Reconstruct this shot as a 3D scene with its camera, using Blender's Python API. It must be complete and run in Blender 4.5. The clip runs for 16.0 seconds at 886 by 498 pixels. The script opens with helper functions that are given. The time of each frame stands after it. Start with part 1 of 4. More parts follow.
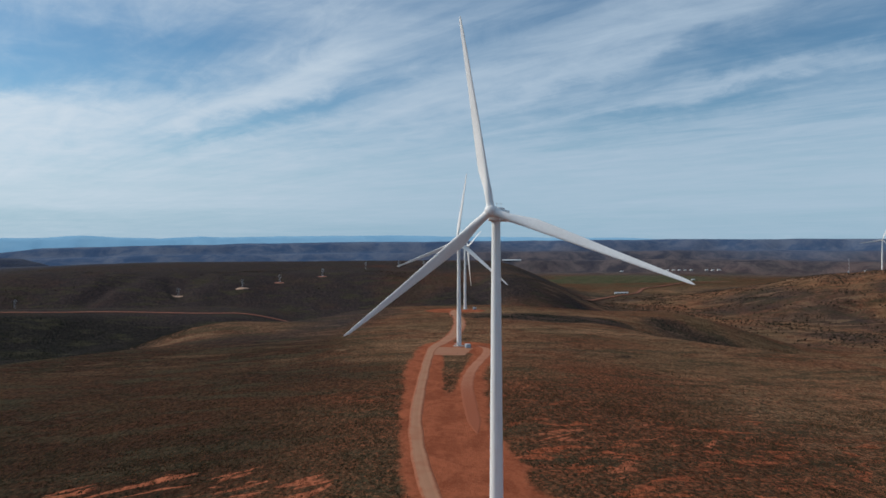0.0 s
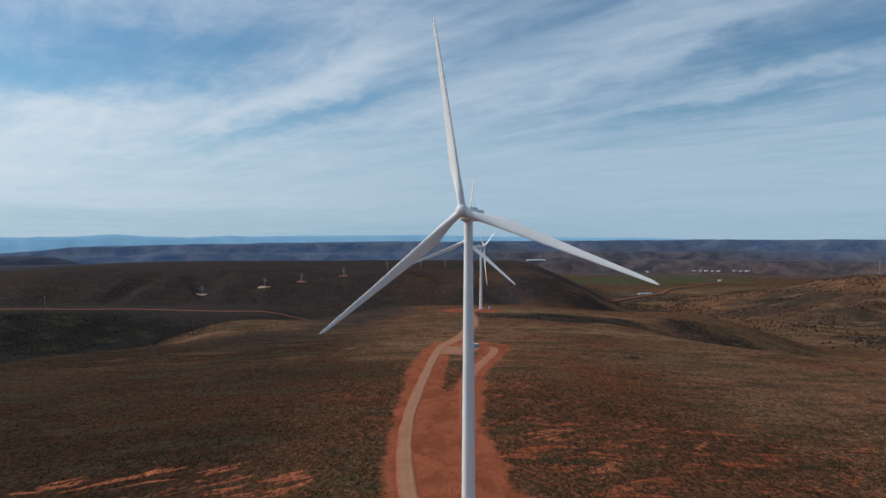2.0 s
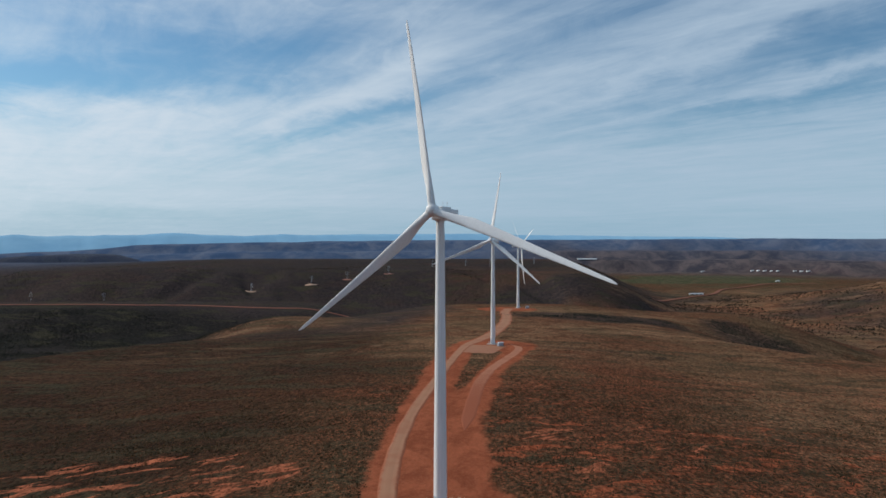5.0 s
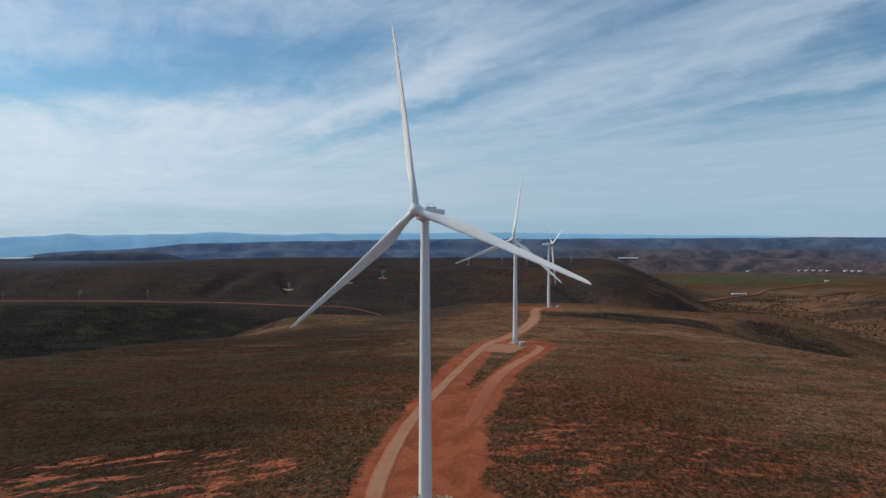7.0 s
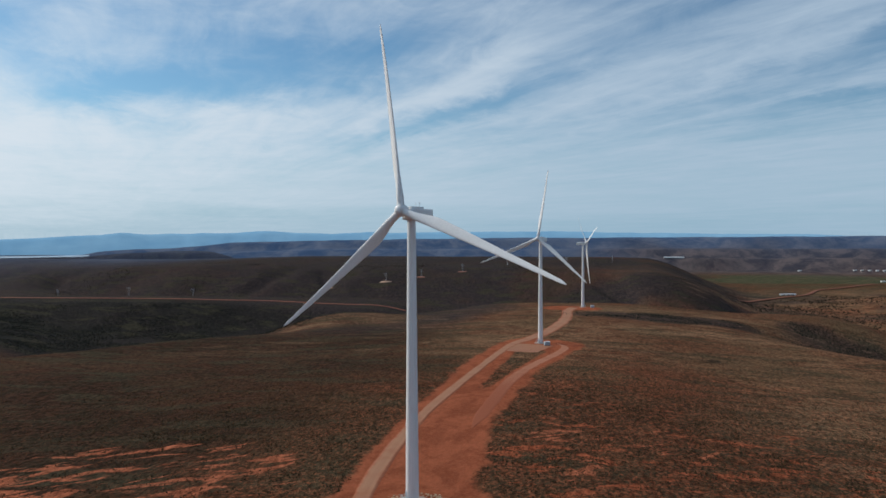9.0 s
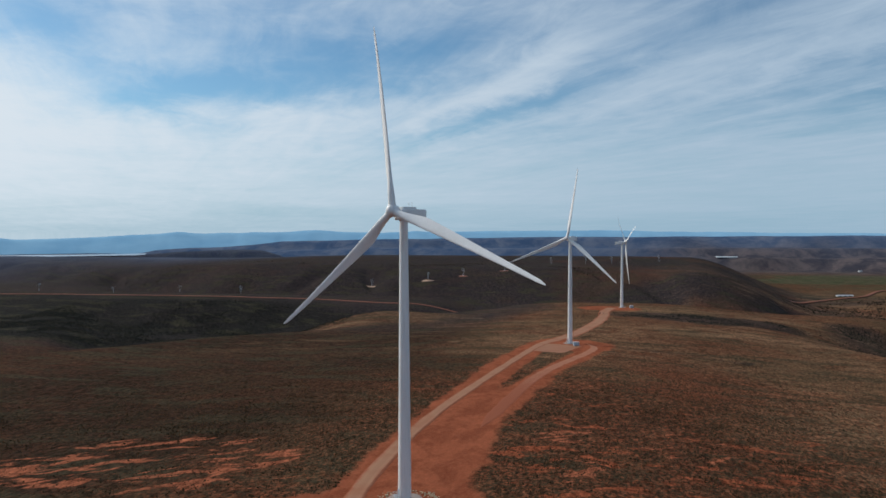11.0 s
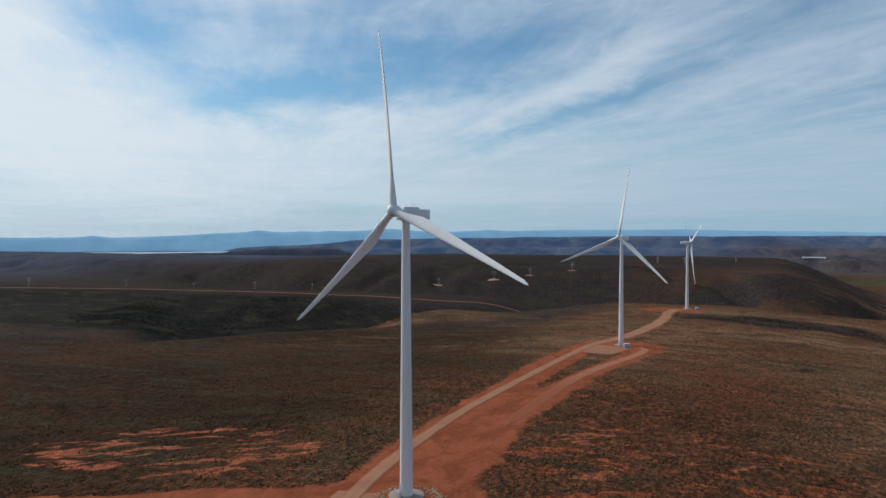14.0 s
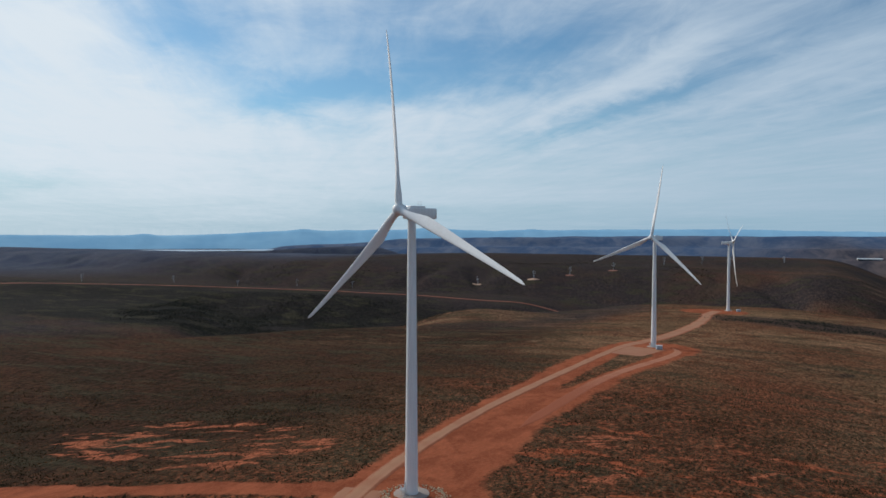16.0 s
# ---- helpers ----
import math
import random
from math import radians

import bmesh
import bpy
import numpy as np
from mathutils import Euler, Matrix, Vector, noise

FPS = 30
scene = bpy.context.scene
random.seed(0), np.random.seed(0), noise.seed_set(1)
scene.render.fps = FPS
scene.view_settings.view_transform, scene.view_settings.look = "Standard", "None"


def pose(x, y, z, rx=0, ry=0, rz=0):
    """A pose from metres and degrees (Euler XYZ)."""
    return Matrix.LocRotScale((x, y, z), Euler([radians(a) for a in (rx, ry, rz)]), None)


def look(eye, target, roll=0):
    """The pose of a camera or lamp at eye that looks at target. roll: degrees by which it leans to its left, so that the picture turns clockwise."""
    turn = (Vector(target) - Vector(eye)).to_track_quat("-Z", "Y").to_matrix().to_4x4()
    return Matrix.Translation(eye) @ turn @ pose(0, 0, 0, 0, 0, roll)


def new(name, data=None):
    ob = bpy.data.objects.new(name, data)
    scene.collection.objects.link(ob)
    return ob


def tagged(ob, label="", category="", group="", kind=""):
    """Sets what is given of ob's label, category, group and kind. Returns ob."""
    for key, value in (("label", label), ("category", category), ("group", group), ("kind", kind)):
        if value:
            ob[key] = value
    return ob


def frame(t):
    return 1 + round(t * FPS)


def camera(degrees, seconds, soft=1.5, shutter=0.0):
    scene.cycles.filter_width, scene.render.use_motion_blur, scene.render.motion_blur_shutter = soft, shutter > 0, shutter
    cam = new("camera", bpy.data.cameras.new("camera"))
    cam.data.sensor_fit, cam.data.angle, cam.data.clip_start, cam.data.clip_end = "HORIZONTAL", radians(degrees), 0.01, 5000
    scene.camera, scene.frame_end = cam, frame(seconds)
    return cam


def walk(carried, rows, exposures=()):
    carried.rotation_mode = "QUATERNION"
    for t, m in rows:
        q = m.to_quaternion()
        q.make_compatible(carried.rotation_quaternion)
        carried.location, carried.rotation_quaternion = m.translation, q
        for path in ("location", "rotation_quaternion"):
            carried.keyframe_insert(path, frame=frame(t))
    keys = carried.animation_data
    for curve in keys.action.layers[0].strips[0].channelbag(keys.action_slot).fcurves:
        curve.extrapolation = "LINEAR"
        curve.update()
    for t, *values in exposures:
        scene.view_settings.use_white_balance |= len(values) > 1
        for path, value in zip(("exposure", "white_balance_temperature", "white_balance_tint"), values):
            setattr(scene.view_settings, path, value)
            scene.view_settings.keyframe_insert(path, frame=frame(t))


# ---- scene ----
cam = camera(65.0, 16.0, soft=1.6)
# seconds, eye (m), heading, pitch and lean (degrees)
ROWS = [
    (0, 2.21, -1.34, 93.68, -2.639, -1.041, -0.19),
    (0.5, 6.33, -1.88, 93.64, -2.099, -1.039, -0.14),
    (1, 10.39, -2.49, 93.61, -1.558, -1.042, -0.11),
    (1.5, 14.43, -3.14, 93.59, -0.993, -1.048, -0.08),
    (2, 18.46, -3.78, 93.58, -0.389, -1.059, -0.05),
    (2.5, 22.51, -4.38, 93.59, 0.259, -1.072, -0.04),
    (3, 26.59, -4.92, 93.60, 0.951, -1.088, -0.02),
    (3.5, 30.71, -5.39, 93.63, 1.685, -1.106, -0.01),
    (4, 34.88, -5.76, 93.66, 2.456, -1.127, -0.01),
    (5, 43.40, -6.18, 93.75, 4.085, -1.172, -0.01),
    (6, 52.14, -6.17, 93.87, 5.800, -1.221, -0.03),
    (6.5, 56.59, -6.01, 93.93, 6.683, -1.245, -0.04),
    (7, 61.08, -5.74, 94.00, 7.580, -1.270, -0.05),
    (7.5, 65.60, -5.39, 94.07, 8.493, -1.294, -0.06),
    (8, 70.14, -4.95, 94.14, 9.423, -1.317, -0.07),
    (9, 79.21, -3.87, 94.29, 11.338, -1.361, -0.09),
    (10, 88.18, -2.57, 94.43, 13.335, -1.401, -0.11),
    (10.5, 92.58, -1.86, 94.50, 14.363, -1.418, -0.11),
    (11, 96.90, -1.11, 94.56, 15.408, -1.435, -0.11),
    (11.5, 101.11, -0.34, 94.62, 16.465, -1.451, -0.11),
    (12, 105.20, 0.47, 94.68, 17.527, -1.466, -0.11),
    (12.5, 109.13, 1.31, 94.73, 18.588, -1.480, -0.10),
    (13, 112.91, 2.19, 94.77, 19.637, -1.494, -0.08),
    (13.5, 116.49, 3.12, 94.80, 20.666, -1.509, -0.06),
    (14, 119.86, 4.11, 94.83, 21.667, -1.524, -0.03),
    (14.5, 123.00, 5.19, 94.84, 22.631, -1.540, 0.00),
    (15, 125.89, 6.39, 94.85, 23.555, -1.558, 0.04),
    (15.5, 128.51, 7.73, 94.84, 24.443, -1.579, 0.09),
    (16, 130.84, 9.26, 94.82, 25.303, -1.604, 0.15),
]
walk(cam, [(t, pose(x, y, z, 90 + pitch, -lean, yaw)) for t, x, y, z, yaw, pitch, lean in ROWS])

# ---- light ----
SUN_AZ, SUN_EL = -75.0, 34.0          # degrees from +y towards +x, degrees above the horizon
world = bpy.data.worlds.new("sky")
scene.world = world
world.use_nodes = True
scene.view_settings.exposure = 0.0


class Nodes:
    """Short hand for building a node tree."""

    def __init__(self, tree):
        self.tree = tree
        tree.nodes.clear()

    def add(self, kind, **values):
        node = self.tree.nodes.new(kind)
        for key, value in values.items():
            if key == "op":
                node.operation = value
            elif key == "blend":
                node.blend_type = value
            elif key == "data":
                node.data_type = value
        return node

    def link(self, a, b):
        self.tree.links.new(a, b)

    def put(self, socket, value):
        if isinstance(value, bpy.types.NodeSocket):
            self.link(value, socket)
        else:
            socket.default_value = value

    def math(self, op, a, b=0.0, c=0.0, clamp=False):
        node = self.add("ShaderNodeMath", op=op)
        node.use_clamp = clamp
        for i, v in enumerate((a, b, c)):
            self.put(node.inputs[i], v)
        return node.outputs[0]

    def vec(self, op, a, b=(0, 0, 0)):
        node = self.add("ShaderNodeVectorMath", op=op)
        self.put(node.inputs[0], a)
        self.put(node.inputs[1], b)
        return node.outputs[1] if op in ("DOT_PRODUCT", "LENGTH") else node.outputs[0]

    def noise(self, vector, scale, detail=4.0, rough=0.55, warp=0.0):
        node = self.add("ShaderNodeTexNoise")
        self.put(node.inputs["Vector"], vector)
        node.inputs["Scale"].default_value = scale
        node.inputs["Detail"].default_value = detail
        node.inputs["Roughness"].default_value = rough
        node.inputs["Distortion"].default_value = warp
        return node.outputs["Fac"]

    def step(self, value, lo, hi, out0=0.0, out1=1.0):
        node = self.add("ShaderNodeMapRange")
        node.interpolation_type = "SMOOTHSTEP"
        for i, v in enumerate((value, lo, hi, out0, out1)):
            self.put(node.inputs[i], v)
        return node.outputs[0]

    def mix(self, fac, a, b, blend="MIX"):
        node = self.add("ShaderNodeMix", data="RGBA", blend=blend)
        self.put(node.inputs[0], fac)
        for i, v in ((6, a), (7, b)):
            self.put(node.inputs[i], (*v, 1.0) if isinstance(v, tuple) and len(v) == 3 else v)
        return node.outputs[2]

    def ramp(self, value, stops):
        node = self.add("ShaderNodeValToRGB")
        self.put(node.inputs[0], value)
        el = node.color_ramp.elements
        while len(el) < len(stops):
            el.new(0.5)
        for e, (p, c) in zip(el, stops):
            e.position, e.color = p, (c, c, c, 1.0) if isinstance(c, float) else (*c, 1.0)
        return node.outputs[0]

    def xyz(self, vector):
        node = self.add("ShaderNodeSeparateXYZ")
        self.put(node.inputs[0], vector)
        return node.outputs

    def join(self, x, y, z=0.0):
        node = self.add("ShaderNodeCombineXYZ")
        for i, v in enumerate((x, y, z)):
            self.put(node.inputs[i], v)
        return node.outputs[0]


def build_sky():
    n = Nodes(world.node_tree)
    sky = n.add("ShaderNodeTexSky")
    sky.sky_type = "NISHITA"
    sky.sun_disc = False
    sky.sun_elevation = radians(SUN_EL)
    sky.sun_rotation = radians(SUN_AZ)
    sky.altitude, sky.air_density, sky.dust_density, sky.ozone_density = 300, 1.0, 0.6, 2.0
    way = n.vec("NORMALIZE", n.add("ShaderNodeTexCoord").outputs["Generated"])
    dx, dy, dz = n.xyz(way)
    up = n.math("MAXIMUM", n.math("ADD", dz, 0.03), 0.03)
    px, py = n.math("DIVIDE", dx, up), n.math("DIVIDE", dy, up)
    # the cirrus is combed out in parallel streets towards 38 degrees left of +y
    a = radians(-38)
    w = n.math("SUBTRACT", n.math("MULTIPLY", px, math.cos(a)), n.math("MULTIPLY", py, math.sin(a)))
    s = n.math("ADD", n.math("MULTIPLY", px, math.sin(a)), n.math("MULTIPLY", py, math.cos(a)))
    combed = n.noise(n.join(w, n.math("MULTIPLY", s, 0.16), 3.7), 2.4, 9.0, 0.60, 1.0)
    tufted = n.noise(n.join(w, n.math("MULTIPLY", s, 0.55), 1.3), 3.2, 9.0, 0.66, 0.8)
    soft = n.noise(n.join(n.math("MULTIPLY", w, 0.8), n.math("MULTIPLY", s, 0.5), 9.1), 0.8, 6.0, 0.55, 0.7)
    # bearing and height in degrees, ruffled
    ruffle = n.math("SUBTRACT", n.noise(n.vec("MULTIPLY", way, (1.0, 1.0, 2.0)), 7.0, 6.0, 0.6), 0.5)
    ruffle_up = n.math("SUBTRACT", n.noise(n.vec("MULTIPLY", way, (1.0, 1.0, 2.2)), 9.0, 7.0, 0.62, 0.5), 0.5)
    bearing = n.math("ADD", n.math("MULTIPLY", n.math("ARCTAN2", dx, dy), 57.3), n.math("MULTIPLY", ruffle, 7.0))
    level = n.math("MULTIPLY", n.math("ARCSINE", dz), 57.3)
    height = n.math("ADD", level, n.math("MULTIPLY", ruffle_up, 4.2))
    cover = n.step(level, 4.0, 15.0, 0.64, 0.42)
    for az, el, long, wide, tilt, gain in CLOUDS:
        c, k = math.cos(radians(tilt)), math.sin(radians(tilt))
        u, v = n.math("SUBTRACT", bearing, az), n.math("SUBTRACT", height, el)
        p = n.math("ADD", n.math("MULTIPLY", u, c / long), n.math("MULTIPLY", v, k / long))
        q = n.math("SUBTRACT", n.math("MULTIPLY", v, c / wide), n.math("MULTIPLY", u, k / wide))
        r = n.math("ADD", n.math("MULTIPLY", p, p), n.math("MULTIPLY", q, q))
        cover = n.math("ADD", cover, n.math("MULTIPLY", n.math("EXPONENT", n.math("MULTIPLY", r, -1.0)), gain))
    thin = n.step(level, 2.0, 9.0, 0.35, 1.0)
    for texture, gain in ((combed, 0.62), (tufted, 0.52), (soft, 0.55)):
        cover = n.math("ADD", cover, n.math("MULTIPLY", n.math("MULTIPLY", n.math("SUBTRACT", texture, 0.5), gain), thin))
    # flat sheets low over the horizon
    low = n.noise(n.vec("MULTIPLY", way, (2.2, 2.2, 30.0)), 1.6, 6.0, 0.6, 0.5)
    cover = n.math("ADD", cover, n.math("MULTIPLY", n.math("SUBTRACT", low, 0.5), n.step(level, 2.0, 9.0, 0.55, 0.12)))
    cover = n.math("ADD", cover, n.step(level, 0.0, 3.5, -0.22, 0.0))
    cover = n.step(cover, 0.0, 1.0)
    toward = n.vec("DOT_PRODUCT", way, tuple(SUN_WAY))
    glow = n.step(toward, 0.1, 1.0, 0.0, 1.0)
    white = n.mix(glow, CLOUD_DIM, CLOUD_LIT)
    clear = n.mix(1.0, n.vec("MULTIPLY", sky.outputs[0], (SKY_GAIN, SKY_GAIN, SKY_GAIN)), SKY_TINT, "MULTIPLY")
    clear = n.mix(n.step(dz, 0.0, 0.20, 0.85, 0.0), clear, HORIZON)
    both = n.mix(cover, clear, white)
    bg = n.add("ShaderNodeBackground")
    n.link(both, bg.inputs[0])
    bg.inputs[1].default_value = 1.0
    n.link(bg.outputs[0], n.add("ShaderNodeOutputWorld").inputs[0])


SUN_WAY = Vector((math.sin(radians(SUN_AZ)) * math.cos(radians(SUN_EL)),
                  math.cos(radians(SUN_AZ)) * math.cos(radians(SUN_EL)), math.sin(radians(SUN_EL))))
SKY_GAIN, SKY_TINT = 0.088, (0.66, 0.93, 1.02)
HORIZON = (0.25, 0.43, 0.58)
CLOUD_DIM, CLOUD_LIT = (0.42, 0.535, 0.66), (0.72, 0.80, 0.87)
# banks and gaps of the cirrus: bearing, height, half length, half width, tilt (degrees), weight
CLOUDS = [(-9.9, 12.2, 8.5, 1.9, 30, 0.32), (12.6, 12.4, 12, 0.8, 17, 0.26), (27, 11.6, 12, 1.0, 7, 0.26), (-27, 8.4, 8, 2.2, 8, 0.22),
          (19, 16.4, 14, 2.2, 18, 0.20), (-11.5, 9.4, 9.5, 0.9, 16, -0.42), (-22, 13.4, 10, 2.4, 8, -0.36), (25.5, 10.2, 10, 0.7, 8, -0.26),
          (30, 13.6, 10, 1.6, 5, -0.22), (-36.6, 10.6, 8.5, 1.5, 3, -0.50), (-51, 8.6, 13, 6.0, 0, 0.40), (-56, 14, 5, 2.6, 20, 0.40),
          (-45, 14.6, 5, 2.2, -35, -0.32), (-56.5, 3.3, 5, 0.9, 0, -0.34), (-29, 15.2, 12, 2.0, 5, -0.12)]
build_sky()
sun = new("sun", bpy.data.lights.new("sun", "SUN"))
sun.data.energy, sun.data.angle, sun.data.color = 3.1, radians(0.6), (1.0, 0.93, 0.84)
sun.matrix_world = look(SUN_WAY * 3000, (0, 0, 0))


# ---- materials ----
def material(name):
    m = bpy.data.materials.new(name)
    m.use_nodes = True
    n = Nodes(m.node_tree)
    bsdf = n.add("ShaderNodeBsdfPrincipled")
    n.link(bsdf.outputs[0], n.add("ShaderNodeOutputMaterial").inputs[0])
    return m, n, bsdf


def place_of(n):
    return n.add("ShaderNodeNewGeometry").outputs["Position"]


def attr(n, name):
    node = n.add("ShaderNodeAttribute")
    node.attribute_name = name
    return node.outputs["Fac"]


def bump(n, bsdf, height, strength, distance):
    node = n.add("ShaderNodeBump")
    node.inputs["Strength"].default_value = strength
    node.inputs["Distance"].default_value = distance
    n.link(height, node.inputs["Height"])
    n.link(node.outputs[0], bsdf.inputs["Normal"])


def plain(name, colour, rough=0.6, metal=0.0, grain=0.12, scale=1.5, dirt=(0.2, 0.12, 0.08), dirty=0.15, relief=0.15):
    """A painted, cast or mineral surface with mottling and dust at two scales."""
    m, n, bsdf = material(name)
    p = place_of(n)
    small = n.noise(p, scale * 8, 5.0)
    large = n.noise(p, scale * 0.35, 3.0)
    c = n.mix(n.step(small, 0.3, 0.7), tuple(v * (1 - grain) for v in colour), tuple(min(1, v * (1 + grain * 0.5)) for v in colour))
    c = n.mix(n.math("MULTIPLY", n.step(large, 0.45, 0.75), dirty), c, dirt)
    n.link(c, bsdf.inputs["Base Color"])
    n.link(n.step(small, 0.2, 0.8, rough * 0.85, min(1.0, rough * 1.15)), bsdf.inputs["Roughness"])
    bsdf.inputs["Metallic"].default_value = metal
    if relief:
        bump(n, bsdf, small, relief, 0.02)
    return m


def ground_material():
    m, n, bsdf = material("scrubland")
    p = place_of(n)
    flat = n.vec("MULTIPLY", p, (1, 1, 0.2))
    big = n.noise(flat, 0.006, 5.0, 0.6, 0.5)
    mid = n.noise(flat, 0.035, 5.0, 0.6, 0.4)
    small = n.noise(flat, 0.22, 6.0, 0.65)
    grain = n.noise(flat, 1.3, 5.0, 0.7)
    speck = n.noise(flat, 0.55, 3.0, 0.7)
    bare, heath_shade, grass, field, far = (attr(n, k) for k in ("bare", "heath_shade", "grass", "field", "far"))
    blotch = n.noise(n.vec("MULTIPLY", flat, (1, 0.6, 1)), 0.075, 6.0, 0.62, 0.8)
    soil = n.mix(n.step(blotch, 0.36, 0.64), (0.190, 0.052, 0.025), (0.290, 0.086, 0.042))
    soil = n.mix(n.math("MULTIPLY", n.step(grain, 0.40, 0.75), 0.42), soil, (0.36, 0.135, 0.074))
    scrub = n.mix(n.step(small, 0.35, 0.65), (0.052, 0.024, 0.0135), (0.140, 0.053, 0.027))
    scrub = n.mix(n.math("MULTIPLY", n.step(big, 0.42, 0.62), 0.55), scrub, (0.088, 0.070, 0.038))
    tan = n.mix(n.step(small, 0.3, 0.7), (0.125, 0.073, 0.042), (0.265, 0.152, 0.084))
    c = n.mix(n.math("MULTIPLY", grass, n.step(mid, 0.30, 0.62)), scrub, tan)
    # red earth shows between the bushes
    gaps = n.step(n.math("ADD", n.math("MULTIPLY", speck, 0.6), n.math("MULTIPLY", mid, 0.4)), 0.46, 0.62)
    c = n.mix(n.math("MULTIPLY", gaps, attr(n, "earth")), c, soil)
    # dark growth tones that also carry cloud shade, painted into the colour
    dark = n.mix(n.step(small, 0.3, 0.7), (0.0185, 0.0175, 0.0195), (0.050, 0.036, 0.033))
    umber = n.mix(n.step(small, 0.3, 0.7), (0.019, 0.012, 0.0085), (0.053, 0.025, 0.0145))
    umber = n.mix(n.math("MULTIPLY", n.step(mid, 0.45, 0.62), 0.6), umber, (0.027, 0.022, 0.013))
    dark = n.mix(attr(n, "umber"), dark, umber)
    # near-black gully tone with the canopy's own shade painted in
    wood_shade = n.mix(n.step(small, 0.3, 0.7), (0.011, 0.012, 0.011), (0.027, 0.024, 0.021))
    dark = n.mix(attr(n, "wood_shade"), dark, wood_shade)
    c = n.mix(n.math("MULTIPLY", heath_shade, n.step(n.math("ADD", small, heath_shade), 0.55, 0.95)), c, dark)
    # bands of greener and drier growth
    band = n.noise(n.vec("MULTIPLY", flat, (0.30, 1.0, 1.0)), 0.045, 6.0, 0.62, 0.5)
    c = n.mix(n.math("MULTIPLY", n.step(band, 0.50, 0.62), 0.6), c, (0.046, 0.042, 0.025))
    c = n.mix(n.math("MULTIPLY", n.math("MULTIPLY", n.step(band, 0.46, 0.36), grass), 0.6), c, (0.21, 0.135, 0.078))
    # dense low bushes and their shaded gaps
    tuft = n.noise(flat, 0.75, 6.0, 0.68, 0.4)
    near = attr(n, "near")
    c = n.mix(n.math("MULTIPLY", n.math("MULTIPLY", n.step(tuft, 0.47, 0.57), near), 0.82), c, (0.026, 0.025, 0.015))
    c = n.mix(n.math("MULTIPLY", n.math("MULTIPLY", n.step(tuft, 0.46, 0.37), near), 0.62), c, (0.225, 0.066, 0.030))
    # red clearings, drawn out sideways
    clearing = n.noise(n.vec("MULTIPLY", flat, (0.5, 1.0, 1.0)), 0.10, 7.0, 0.62, 0.6)
    c = n.mix(n.math("MULTIPLY", n.step(n.math("ADD", clearing, n.math("MULTIPLY", attr(n, "red"), 0.05)), 0.59, 0.655), n.step(attr(n, "red"), 0.1, 0.6, 0.0, 0.7)), c, n.mix(0.5, soil, (0.31, 0.075, 0.032)))
    # scoured streaks, stretched along one direction
    turn = n.add("ShaderNodeVectorRotate")
    turn.rotation_type = "Z_AXIS"
    n.link(flat, turn.inputs["Vector"])
    turn.inputs["Angle"].default_value = radians(-33)
    streak = n.noise(n.vec("MULTIPLY", turn.outputs[0], (0.36, 1.0, 1.0)), 0.10, 6.0, 0.6, 0.6)
    scour = n.step(n.math("ADD", streak, n.math("MULTIPLY", n.math("SUBTRACT", attr(n, "scour"), 1.0), 0.45)), 0.515, 0.57)
    edge = n.math("ADD", bare, n.math("MULTIPLY", n.math("SUBTRACT", n.math("ADD", n.math("MULTIPLY", small, 0.5), n.math("MULTIPLY", tuft, 0.5)), 0.5), 1.6))
    c = n.mix(n.step(edge, 0.25, 0.80), c, soil)
    c = n.mix(n.math("MULTIPLY", scour, n.step(small, 0.25, 0.55, 0.45, 0.95)), c, n.mix(0.4, soil, (0.36, 0.122, 0.064)))
    green = n.mix(n.step(mid, 0.4, 0.6), (0.042, 0.056, 0.028), (0.085, 0.072, 0.042))
    c = n.mix(field, c, green)
    # distance haze is painted into the base colour of the remote ground
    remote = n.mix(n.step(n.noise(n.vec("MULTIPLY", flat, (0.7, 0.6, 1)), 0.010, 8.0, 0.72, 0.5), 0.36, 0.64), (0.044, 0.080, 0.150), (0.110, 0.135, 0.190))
    hazed_plain = n.mix(n.step(n.noise(n.vec("MULTIPLY", flat, (0.7, 0.6, 1)), 0.014, 8.0, 0.72, 0.5), 0.36, 0.64), (0.040, 0.042, 0.056), (0.118, 0.098, 0.100))
    c = n.mix(far, c, n.mix(attr(n, "rim"), hazed_plain, remote))
    # single bushes and bare spots, too small to stand apart
    bits = n.noise(n.vec("MULTIPLY", flat, (1.0, 0.45, 1.0)), 0.55, 6.0, 0.75)
    depth = n.math("MULTIPLY", n.math("SUBTRACT", 1.0, far), n.math("SUBTRACT", 1.0, n.math("MULTIPLY", n.step(edge, 0.25, 0.80), 0.8)))
    gain = n.math("ADD", 1.0, n.math("MULTIPLY", depth, n.step(bits, 0.36, 0.64, -0.52, 0.52)))
    c = n.vec("MULTIPLY", c, n.join(gain, gain, gain))
    n.link(c, bsdf.inputs["Base Color"])
    bsdf.inputs["Roughness"].default_value = 0.95
    bsdf.inputs["Specular IOR Level"].default_value = 0.01
    bump(n, bsdf, n.math("ADD", small, n.math("MULTIPLY", grain, 0.5)), 0.8, 0.7)
    return m


